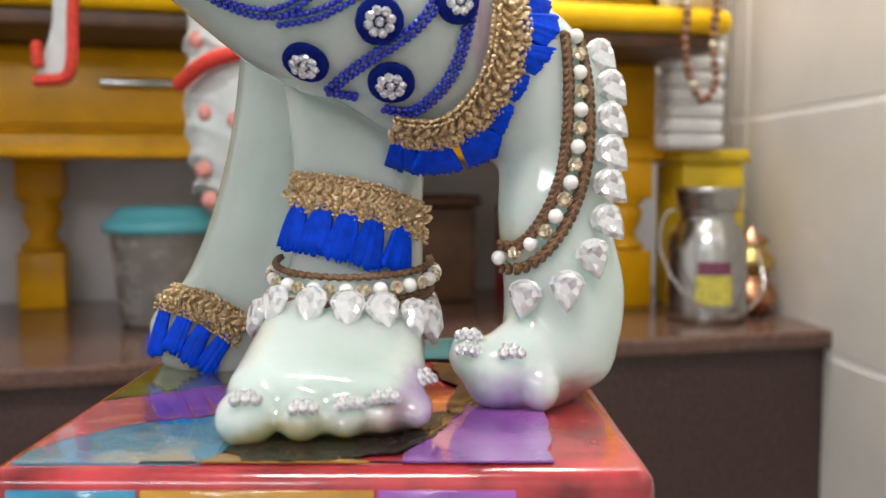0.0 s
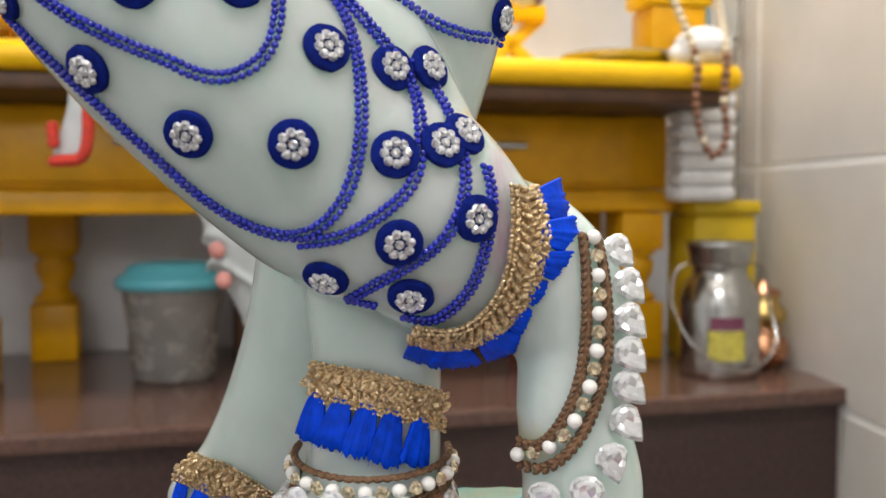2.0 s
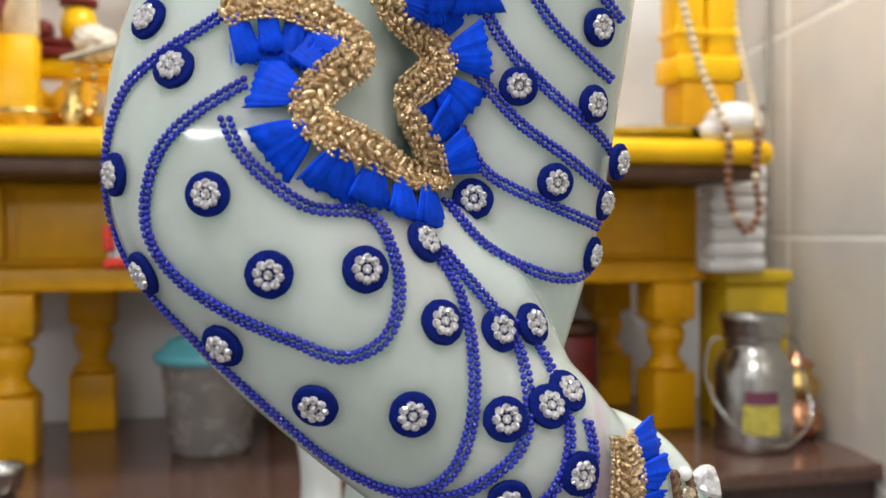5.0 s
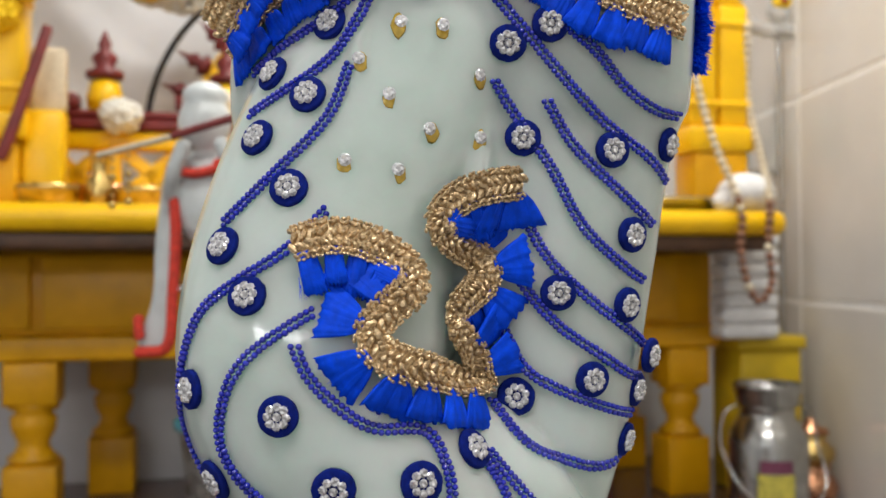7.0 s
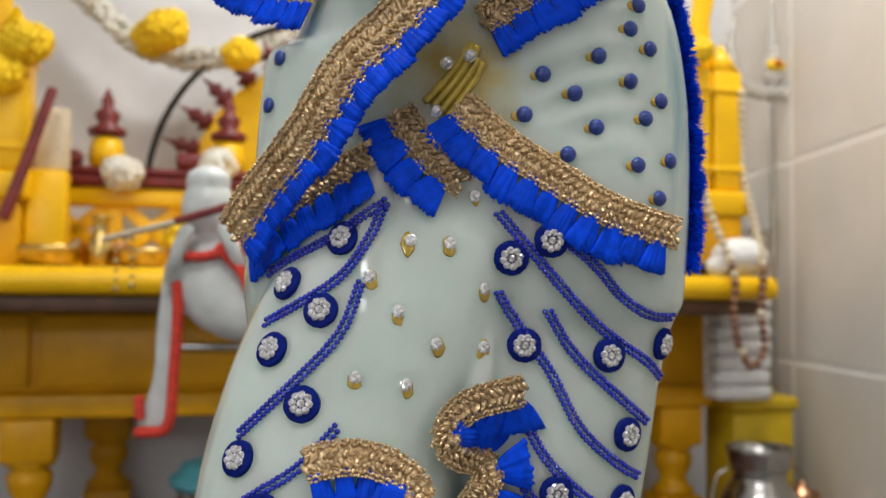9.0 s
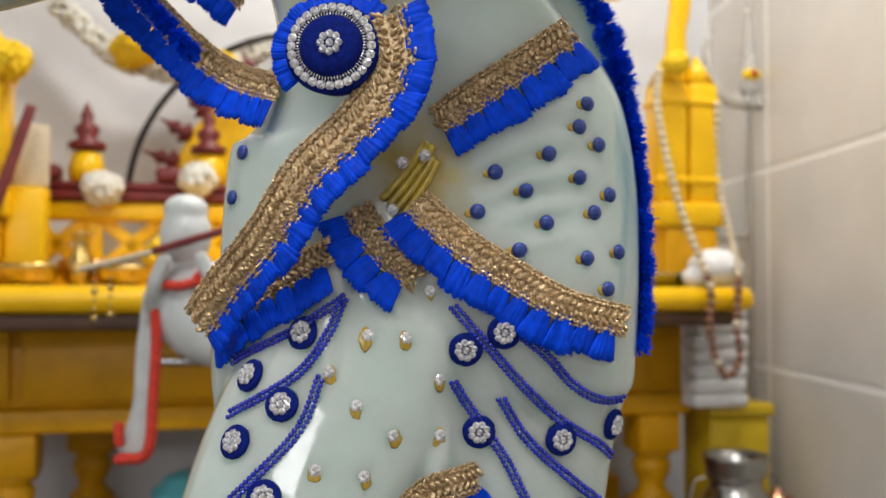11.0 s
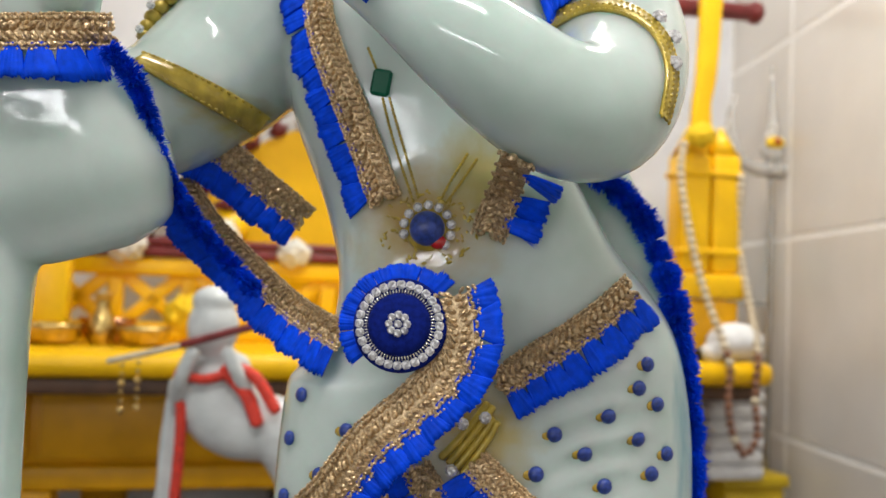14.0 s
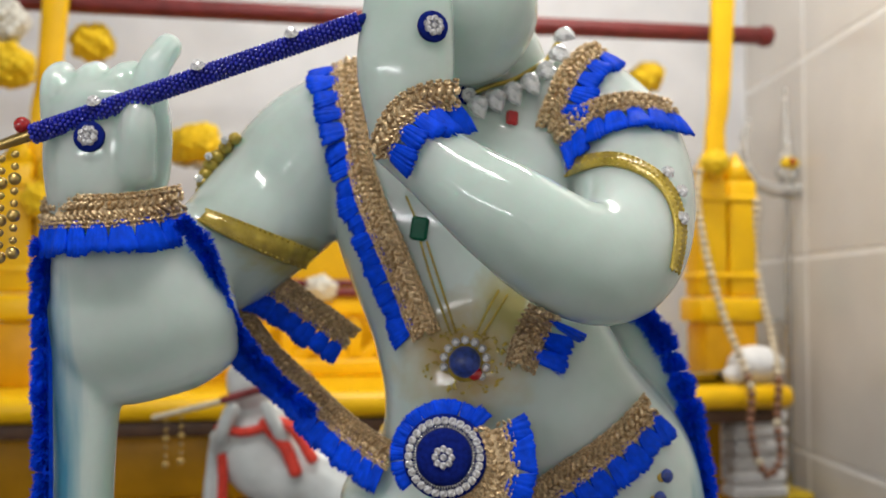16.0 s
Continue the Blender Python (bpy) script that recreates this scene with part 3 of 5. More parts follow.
def knot(bm, c, d, n, L, W, H):
    """A low oval stitch along d."""
    m = axes(n, d, c)
    top = bm.verts.new(m @ Vector((0, 0, H)))
    rings = []
    for k, h in ((1.0, 0.0), (0.8, 0.65)):
        rings.append([bm.verts.new(m @ Vector((W * k * math.cos(a), L * k * math.sin(a), H * h))) for a in [2 * math.pi * i / 7 for i in range(7)]])
    for i in range(7):
        bm.faces.new((rings[0][i], rings[0][(i + 1) % 7], rings[1][(i + 1) % 7], rings[1][i]))
        bm.faces.new((rings[1][i], rings[1][(i + 1) % 7], top))


def tuft(root, t, out, n, w, L, sub_wide=0.61):
    """One brush of cut fringe threads: a soft ridged fan, narrower at the root, with a ragged edge."""
    bm = bmesh.new()
    cols, rowsn = 21, 4
    wob = [random.uniform(-1, 1) for _ in range(cols)]
    curl = random.uniform(-0.0008, 0.0014)
    grid = []
    for side in (0, 1):
        layer = []
        for j in range(rowsn + 1):
            f = j / rowsn
            row = []
            for i in range(cols):
                u = i / (cols - 1) * 2 - 1
                half = w * (0.31 + (sub_wide - 0.31) * f ** 0.7)
                ragged = (0.06 * wob[i] - 0.06 * u * u) * (f == 1)
                thick = (0.0009 + 0.0011 * math.sin(math.pi * (0.12 + 0.70 * f))) * (1 - 0.5 * u * u) + 0.00022 * (i % 2) + 0.00022 * wob[i]
                lift = 0.0004 + curl * f * f + (thick if side else 0)
                row.append(bm.verts.new(root + t * (u * half + 0.00025 * wob[i] * f) + out * (L * (f + ragged)) + n * lift))
            layer.append(row)
        grid.append(layer)
    for side in (0, 1):
        for j in range(rowsn):
            for i in range(cols - 1):
                q = grid[side]
                f = (q[j][i], q[j][i + 1], q[j + 1][i + 1], q[j + 1][i])
                bm.faces.new(f if side else tuple(reversed(f)))
    for j in range(rowsn):
        for i in (0, cols - 1):
            bm.faces.new((grid[0][j][i], grid[0][j + 1][i], grid[1][j + 1][i], grid[1][j][i]))
    for i in range(cols - 1):
        bm.faces.new((grid[0][rowsn][i], grid[0][rowsn][i + 1], grid[1][rowsn][i + 1], grid[1][rowsn][i]))
    bmesh.ops.recalc_face_normals(bm, faces=bm.faces[:])
    for i in range(22):   # loose threads past the cut and beside it
        u = random.uniform(-1.08, 1.08)
        a = root + t * (u * w * 0.48) + out * L * random.uniform(0.45, 0.8) + n * random.uniform(0.0008, 0.0020)
        b = root + t * (u * w * 0.62 + random.uniform(-0.0008, 0.0008)) + out * L * random.uniform(0.98, 1.13) + n * (curl + random.uniform(0.0004, 0.0022))
        e = t * 0.00016
        bm.faces.new([bm.verts.new(a - e), bm.verts.new(a + e), bm.verts.new(b)])
    return bm


def lace_trim(points, side, half=0.0064, lift=0.0008, fringe=0.0145, label="gold braided lace trim with bright blue thread fringe", every=0.0078, wave=0.0, hang=False):
    P, N, T = laid_line(points, 0.0030, lift, 10)
    if wave:
        P = [p + n * wave * (0.6 + 0.4 * math.sin(i * 0.5)) for i, (p, n) in enumerate(zip(P, N))]
    B = [n.cross(t).normalized() for n, t in zip(N, T)]
    s = thing("lace_trim", Matrix(), label, "lace trim", "gold and blue trims")
    bm = bmesh.new()
    strip(bm, P, B, -half * 0.93, half * 0.93, N, 0.0009)
    for i, (p, n, t, b) in enumerate(zip(P, N, T, B)):
        q = p + n * 0.0007
        jit = lambda: random.uniform(-0.00025, 0.00025)
        for sg in (-1, 1):   # two rows of plump stitches, staggered like a plait
            knot(bm, q + b * (sg * half * 0.24 + jit()) + t * (0.0008 * sg + 2 * jit()), (b * sg + t * random.uniform(0.5, 1.1)).normalized(), (n + b * sg * 0.15 + t * random.uniform(-0.3, 0.3)).normalized(), 0.0021 + 2 * jit(), 0.00125 + jit(), 0.0027 + 4 * jit())
        for sg in (-1, 1):
            knot(bm, q + b * (sg * half * 0.42) + t * 0.0015, (b * sg + t * 0.8).normalized(), (n + b * sg * 0.3).normalized(), 0.0017, 0.0009, 0.0021 + 2 * jit())
            for h in (0, 1):
                turn = 1 if h else -1
                knot(bm, q + b * (sg * half * 0.74 + jit()) + t * (0.0015 * h + jit()), (t + b * turn * random.uniform(0.5, 1.2)).normalized(), (n + b * sg * 0.35).normalized(), 0.0014 + jit(), 0.0008, 0.0017 + 2 * abs(jit()))
                knot(bm, q + b * (sg * half * 0.98 + jit()) + t * (0.0015 * h + 0.0007 + jit()), (t + b * jit() * 2000).normalized(), (n + b * sg * 0.7).normalized(), 0.0010, 0.0007, 0.0011 + 2 * abs(jit()))
    part("gold_braid", bm, M["gold_lace"], s, "twisted gold thread braid", smooth=False)
    if fringe:
        k = max(1, round(every / 0.0030))
        ends = {}
        for i in range(k // 2, len(P), k):
            out = (B[i] * side + T[i] * random.uniform(-0.08, 0.08)).normalized()
            root = P[i] + B[i] * side * half * 0.62 - N[i] * 0.0004
            base_hit = SKIN.find_nearest(root + out * fringe)
            if base_hit[0] is not None and base_hit[3] < 0.03 and len(points[0]) == 2 and not hang:
                lean = base_hit[0] + base_hit[1] * 0.0010 - root
                out = lean.normalized() if lean.length > 0.003 else out
            ends[i] = (root, out, root + out * fringe)
        order = sorted(ends)
        for j, i in enumerate(order):
            root, out, tip = ends[i]
            prev, nxt = ends[order[max(j - 1, 0)]][2], ends[order[min(j + 1, len(order) - 1)]][2]
            gap = (nxt - prev).length / max(min(j + 1, len(order) - 1) - max(j - 1, 0), 1)
            wide = k * 0.0030 * random.uniform(1.0, 1.1)
            spread = min(max(0.60 * gap / (k * 0.0030), 0.38), 1.15)
            part("fringe_tuft", tuft(root, T[i], out, N[i], wide, fringe * random.uniform(0.9, 1.1), spread), M["blue_fringe"], s, "bright blue cut threads")
    return s


def fluff(points, sides, L=0.0075, label="fluffy bright blue thread edging along the shawl"):
    """A soft edging: short bunches of fine cut threads along a cord."""
    P, N, T = laid_line(points, 0.0010, 0.0012)
    s = thing("fringe_edging", Matrix(), label, "fringe", "blue edgings")
    part("cord", cord(P[::8] + [P[-1]], 0.0024, 3, 8), M["blue_fringe"], s)
    k = 5
    for i in range(0, len(P), k):   # one bunch after another, each leaning its own way
        bm = bmesh.new()
        lean, swell = random.uniform(-0.25, 0.55), random.uniform(0.85, 1.12)
        for j in range(i, min(i + k, len(P))):
            b = N[j].cross(T[j]).normalized()
            for _ in range(46):
                sg, up = random.choice(sides)
                turn = random.uniform(0, 1) ** 0.7
                sg2, up2 = random.choice(sides)
                out = (b * (sg + (sg2 - sg) * turn * 0.6) + N[j] * (up + (up2 - up) * turn * 0.6) + T[j] * (lean + random.gauss(0, 0.16))).normalized()
                root = P[j] + T[j] * random.uniform(-0.0006, 0.0006) + out * 0.0006
                tip = root + out * L * swell * random.uniform(0.70, 1.0) + Vector((random.gauss(0, 0.0004), random.gauss(0, 0.0004), random.gauss(0, 0.0004)))
                w = out.cross(N[j] + T[j] * random.uniform(-0.8, 0.8)).normalized() * random.uniform(0.00022, 0.00042)
                mid = root.lerp(tip, 0.6) + N[j] * 0.0003
                v = [bm.verts.new(q) for q in (root - w * 0.7, root + w * 0.7, mid + w, tip + w * 0.35, tip - w * 0.35, mid - w)]
                bm.faces.new(v)
        part("fringe_tuft", bm, M["blue_fringe"], s, "short blue cut threads", smooth=False)
    return s


# blue bead strands
for strand in (
    [(-0.1495, 0.8628), (-0.1398, 0.8493), (-0.1247, 0.8346), (-0.1087, 0.8196), (-0.0931, 0.8047), (-0.0789, 0.7913), (-0.0631, 0.7819), (-0.0489, 0.7793), (-0.0382, 0.7853), (-0.0323, 0.7960), (-0.0299, 0.8112), (-0.0311, 0.8286), (-0.0353, 0.8442), (-0.0430, 0.8556)],
    [(-0.0958, 0.9421), (-0.1086, 0.9282), (-0.1268, 0.9168), (-0.1390, 0.9071), (-0.1457, 0.8924), (-0.1494, 0.8764), (-0.1497, 0.8619)],
    [(-0.0490, 0.7771), (-0.0357, 0.7790), (-0.0224, 0.7867), (-0.0142, 0.7957), (-0.0126, 0.8096), (-0.0152, 0.8241), (-0.0232, 0.8367), (-0.0347, 0.8501), (-0.0409, 0.8576)],
    [(-0.0364, 0.7585), (-0.0227, 0.7664), (-0.0089, 0.7747), (-0.0013, 0.7850), (0.0008, 0.7986), (-0.0037, 0.8151), (-0.0108, 0.8278), (-0.0161, 0.8340)],
    [(-0.0364, 0.7582), (-0.0279, 0.7566)],
    [(-0.0186, 0.7529), (-0.0089, 0.7516), (0.0018, 0.7611), (0.0068, 0.7739), (0.0091, 0.7896), (0.0070, 0.8002)],
    [(-0.1041, 0.8969), (-0.0994, 0.8866), (-0.0890, 0.8763), (-0.0781, 0.8694), (-0.0623, 0.8681), (-0.0555, 0.8571), (-0.0528, 0.8441), (-0.0568, 0.8298), (-0.0697, 0.8242), (-0.0839, 0.8295), (-0.1012, 0.8368), (-0.1179, 0.8468), (-0.1281, 0.8581), (-0.1301, 0.8705), (-0.1249, 0.8867), (-0.1144, 0.8975), (-0.0979, 0.9079)],
    [(-0.0377, 1.0224), (-0.0278, 1.0113), (-0.0116, 0.9928), (0.0051, 0.9764), (0.0234, 0.9641), (0.0312, 0.9565)],
    [(-0.0104, 1.0111), (0.0004, 1.0024), (0.0118, 0.9899), (0.0247, 0.9828), (0.0360, 0.9824)],
    [(-0.0378, 0.9918), (-0.0275, 0.9759), (-0.0165, 0.9601), (-0.0050, 0.9386), (0.0093, 0.9247), (0.0197, 0.9177)],
    [(-0.0180, 0.9849), (-0.0080, 0.9684), (0.0054, 0.9554), (0.0199, 0.9428), (0.0246, 0.9386)],
    [(-0.0253, 0.9388), (-0.0170, 0.9250), (-0.0011, 0.9099), (0.0149, 0.8979), (0.0222, 0.8914)],
    [(-0.0319, 0.9238), (-0.0241, 0.9119), (-0.0133, 0.9001), (0.0014, 0.8900), (0.0161, 0.8799), (0.0206, 0.8788)],
    [(-0.0343, 0.8992), (-0.0266, 0.8846), (-0.0131, 0.8763), (0.0040, 0.8692), (0.0174, 0.8642)],
    [(-0.0393, 0.8730), (-0.0269, 0.8584), (-0.0115, 0.8497), (0.0034, 0.8455), (0.0146, 0.8478)],
    [(-0.0811, 1.0254), (-0.1008, 1.0125), (-0.1305, 0.9986)],
    [(-0.0811, 1.0260), (-0.0873, 1.0098), (-0.0996, 0.9946), (-0.1279, 0.9781)],
    [(-0.0889, 0.9947), (-0.0965, 0.9751), (-0.1127, 0.9574), (-0.1321, 0.9386)],
):
    bead_string(strand)

# velvet patches with rhinestone flowers
for spot in ((-0.0910, 0.8500), (-0.0630, 0.8510), (-0.1340, 0.8500), (-0.1076, 0.8277), (-0.0790, 0.8090), (-0.0490, 0.8060), (-0.0400, 0.8340), (-0.0215, 0.8300), (-0.0105, 0.8312),
             (-0.0200, 0.8030), (-0.0060, 0.8060), (0.0005, 0.8097), (0.0040, 0.7840), (-0.0190, 0.7770), (-0.0420, 0.7660), (-0.0160, 0.7600), (-0.0460, 0.8590), (-0.0300, 0.8740)):
    flower_patch(spot)
for spot in ((-0.1420, 0.8810), (-0.1090, 0.8740), (-0.0010, 0.8800), (0.0140, 0.8540), (0.0185, 0.8736), (-0.0970, 1.0115), (-0.1190, 0.9940), (-0.1040, 0.9840), (-0.1225, 0.9690), (-0.1090, 0.9500),
             (-0.1320, 0.9300), (-0.1210, 0.9130), (-0.0325, 1.0050), (-0.0170, 1.0120), (-0.0270, 0.9710), (0.0070, 0.9670), (0.0310, 0.9710), (0.0150, 0.9350), (0.0130, 0.9080), (-0.0140, 0.9130), (0.0230, 0.8880)):
    flower_patch(spot, 0.0069)
flower_patch((-0.0880, 1.2989), 0.0066)
flower_patch((-0.2313, 1.2534), 0.0066)
flower_patch((-0.0745, 1.2850), 0.0052)

# gold lace with blue fringe
lace_trim([(-0.0520, 0.7258), (-0.0414, 0.7245), (-0.0277, 0.7222), (-0.0164, 0.7182), (-0.0083, 0.7136)], -1, 0.0066, 0.0012, 0.0175, label="gold lace band with blue fringe tied round the ankle")
lace_trim([(-0.0148, 0.7482), (-0.0008, 0.7455), (0.0123, 0.7551), (0.0188, 0.7685), (0.0203, 0.7836), (0.0180, 0.7915)], -1, 0.0084, 0.0020, 0.0185, label="gold lace cuff with blue fringe round the trouser leg", hang=True)
lace_trim([(-0.1105, 0.6809), (-0.0951, 0.6789), (-0.0790, 0.6691)], -1, 0.0062, 0.0020, 0.0185, label="gold lace with blue fringe at the hem of the drapery")
lace_trim([(-0.1049, 0.9282), (-0.0920, 0.9318), (-0.0791, 0.9291), (-0.0687, 0.9207), (-0.0684, 0.9134), (-0.0780, 0.9066), (-0.0832, 0.8994), (-0.0775, 0.8912), (-0.0650, 0.8865), (-0.0522, 0.8787), (-0.0423, 0.8751)], -1, 0.0060, 0.0030, wave=0.004, label="wavy gold lace with blue fringe standing off the skirt")
lace_trim([(-0.0279, 0.9537), (-0.0448, 0.9513), (-0.0603, 0.9426), (-0.0642, 0.9324), (-0.0537, 0.9292), (-0.0399, 0.9251), (-0.0410, 0.9162), (-0.0537, 0.9121), (-0.0586, 0.9025), (-0.0519, 0.8941), (-0.0452, 0.8851), (-0.0429, 0.8771)], 1, 0.0058, 0.0030, wave=0.004, label="wavy gold lace with blue fringe standing off the skirt")
lace_trim([(-0.1408, 1.0112), (-0.1161, 1.0295), (-0.0870, 1.0438)], -1, 0.0055)
lace_trim([(-0.0765, 1.0612), (-0.0682, 1.0485), (-0.0590, 1.0388), (-0.0507, 1.0328)], -1, 0.0060)
lace_trim([(-0.0525, 1.0639), (-0.0338, 1.0473), (-0.0128, 1.0344), (0.0066, 1.0231), (0.0354, 1.0155)], -1, 0.0062)
lace_trim([(-0.1440, 0.322, 1.0140), (-0.1310, 0.311, 1.0300), (-0.1105, 0.293, 1.0500), (-0.0935, 0.284, 1.0735), (-0.0775, 0.281, 1.0880), (-0.0660, 0.278, 1.1010), (-0.0600, 0.276, 1.1160), (-0.0630, 0.277, 1.1310)], -1, 0.0086, 0.001, 0.0115, label="gold lace sash with blue fringe crossing the hip")
lace_trim([(-0.0438, 1.0967), (-0.0277, 1.1086), (-0.0091, 1.1209), (0.0100, 1.1365)], -1, 0.0060)
lace_trim([(-0.1850, 0.332, 1.2020), (-0.1680, 0.344, 1.1915), (-0.1510, 0.356, 1.1780), (-0.1345, 0.367, 1.1650)], -1, 0.0060, label="gold lace sash with blue fringe hanging from the wrist")
lace_trim([(-0.1900, 0.345, 1.1800), (-0.1770, 0.352, 1.1600), (-0.1560, 0.358, 1.1390), (-0.1340, 0.342, 1.1230), (-0.1090, 0.316, 1.1120)], -1, 0.0058, label="gold lace sash with blue fringe hanging from the wrist")
lace_trim([(-0.1390, 1.3074), (-0.1298, 1.2758), (-0.1222, 1.2399), (-0.1080, 1.2073), (-0.0930, 1.1706)], -1, 0.0068, label="gold lace neck border with blue fringe")
lace_trim([(-0.0409, 1.1826), (-0.0463, 1.1685), (-0.0502, 1.1557)], 1, 0.0068, label="gold lace neck border with blue fringe", hang=True)
lace_trim([(-0.1085, 1.2480), (-0.1028, 1.2600), (-0.0936, 1.2690), (-0.0800, 1.2720)], -1, 0.0060, 0.0015, label="gold lace wristband with blue fringe")
lace_trim([(-0.2591, 0.277, 1.2231), (-0.2403, 0.2605, 1.2223), (-0.2240, 0.2565, 1.2222), (-0.2090, 0.2605, 1.2240), (-0.1995, 0.275, 1.2282)], -1, 0.0066, 0.0005, label="gold lace wristband with blue fringe", hang=True)
lace_trim([(-0.0115, 1.3093), (-0.0252, 1.2953), (-0.0361, 1.2679)], 1, 0.0055, 0.0020, label="gold lace shoulder border with blue fringe")
lace_trim([(-0.0335, 1.2621), (-0.0181, 1.2729), (0.0028, 1.2778), (0.0221, 1.2763)], -1, 0.0056, 0.0020, label="gold lace sleeve border with blue fringe")

fluff([(-0.004, 0.356, 1.1905), (0.019, 0.358, 1.1720), (0.0345, 0.359, 1.1380), (0.0405, 0.359, 1.1064), (0.0450, 0.358, 1.0708), (0.0455, 0.355, 1.0355), (0.0440, 0.353, 1.0040)], ((1, 0.15), (0.35, 1.0), (-0.7, 0.5)), 0.0078)
fluff([(-0.2594, 0.279, 1.2093), (-0.2563, 0.277, 1.1565), (-0.2553, 0.279, 1.0998), (-0.2563, 0.281, 1.0459), (-0.2574, 0.281, 0.9756), (-0.2439, 0.279, 0.9673), (-0.2315, 0.280, 0.9715)], ((-1, 0.2), (0.5, 0.8)), 0.0068)
fluff([(-0.1945, 0.266, 1.2185), (-0.1855, 0.276, 1.2055), (-0.1800, 0.290, 1.1790), (-0.1715, 0.315, 1.1560), (-0.1500, 0.336, 1.1290)], ((1, 0.4), (-0.8, 0.5), (0.1, 1.0)), 0.0054)


# anklets of pearls, cut stones and crystal drops
def seat(p):
    """The place 2 mm off the skin nearest to p."""
    hit, nor, _, d = SKIN.find_nearest(p)
    return hit + nor * 0.0026


def anklet_ring(c, rx, ry, z, a0, a1):
    s = thing("anklet", Matrix(), "anklet of brown cord with pearls, champagne stones and clear crystal drops", "anklet", "anklets")
    def ring(a, k, dz):
        p = Vector((c[0] + math.cos(a) * (rx + k), c[1] + math.sin(a) * (ry + k), z + dz + 0.0035 * (1 + math.sin(a))))
        axis = Vector((c[0], c[1], p.z))
        hit = SKIN.ray_cast(axis + (p - axis).normalized() * 0.08, (axis - p).normalized())[0]
        if hit is not None and 0 < (hit - axis).length + 0.0012 + k - (p - axis).length < 0.006:
            p = axis + (p - axis).normalized() * ((hit - axis).length + 0.0012 + k)
        return p
    A = [radians(a0 + (a1 - a0) * i / 60) for i in range(61)]
    for dz in (-0.0042, -0.0058, 0.0042):
        bm = bmesh.new()
        for i, a in enumerate(A):
            n = Vector((math.cos(a), math.sin(a), 0))
            t = Vector((-math.sin(a), math.cos(a), 0))
            knot(bm, ring(a, 0.0002, dz), (t + Vector((0, 0, 0.5 if i % 2 else -0.5))).normalized(), n, 0.0022, 0.0011, 0.0016)
        cord([ring(a, 0.0, dz) for a in A[::6]], 0.0010, 6, 8, bm)
        part("cord", bm, M["brown_cord"], s, "braided brown cord", smooth=False)
    n = 19
    for i in range(n):
        a = radians(a0 + (a1 - a0) * i / (n - 1))
        nrm = Vector((math.cos(a), math.sin(a), 0))
        piece("pearl" if i % 2 else "cut_stone", PEARL if i % 2 else CHAMP, s, axes(nrm, Vector((0, 0, 1)), ring(a, 0.0018, 0)))
    for i in range(11):
        a = radians(a0 + 8 + (a1 - a0 - 16) * i / 10)
        nrm = Vector((math.cos(a), math.sin(a), 0.32)).normalized()
        piece("crystal_drop", DROP, s, axes(nrm, Vector((random.uniform(-0.2, 0.2), 0, 1)), seat(ring(a, 0.0035, -0.0115))) @ Matrix.Rotation(random.uniform(-0.3, 0.3), 4, "Y"))


anklet_ring((-0.0318, 0.3400), 0.0270, 0.0248, 0.6932, 168, 372)

anklet = thing("anklet", Matrix(), "anklet of brown cord with pearls, champagne stones and clear crystal drops", "anklet", "anklets")
LINE = [(0.0426, 0.7760), (0.0440, 0.7627), (0.0444, 0.7466), (0.0432, 0.7331), (0.0387, 0.7195), (0.0315, 0.7081), (0.0244, 0.7023), (0.0195, 0.7040)]
for off in (-0.0040, 0.0036):
    P, N, T = laid_line(LINE, 0.0024, 0.0008)
    bm = bmesh.new()
    for i, (p, n, t) in enumerate(zip(P, N, T)):
        b = n.cross(t).normalized()
        for k in (-1, 1):
            knot(bm, p + b * (off + k * 0.0009), (t + b * 0.6 * k).normalized(), n, 0.0019, 0.0011, 0.0018)
    tube([(*(p + n.cross(t).normalized() * off), 0.0015) for p, n, t in list(zip(P, N, T))[::3]], 4, 8, 2, bm)
    part("cord", bm, M["brown_cord"], anklet, "braided brown cord", smooth=False)
P, N, T = laid_line(LINE, 0.0060, 0.0024)
for i, (p, n) in enumerate(zip(P, N)):
    piece("cut_stone" if i % 2 else "pearl", CHAMP if i % 2 else PEARL, anklet, axes(n, Vector((0, 0, 1)), p))
for k, (p, lean) in enumerate((((0.0515, 0.7720), -40), ((0.0540, 0.7610), -38), ((0.0535, 0.7500), -42), ((0.0535, 0.7395), -40), ((0.0530, 0.7289), -42), ((0.0520, 0.7168), -36), ((0.0475, 0.7057), -18), ((0.0405, 0.6957), 0), ((0.0287, 0.6924), 10))):
    c, n = lay(p, 0.0022)
    piece("crystal_drop", DROP, anklet, axes((n + FRONT * 1.6).normalized(), Vector((0, 0, 1)), c) @ Matrix.Rotation(radians(-lean), 4, "Z") @ Matrix.Rotation(random.uniform(-0.2, 0.2), 4, "X"))

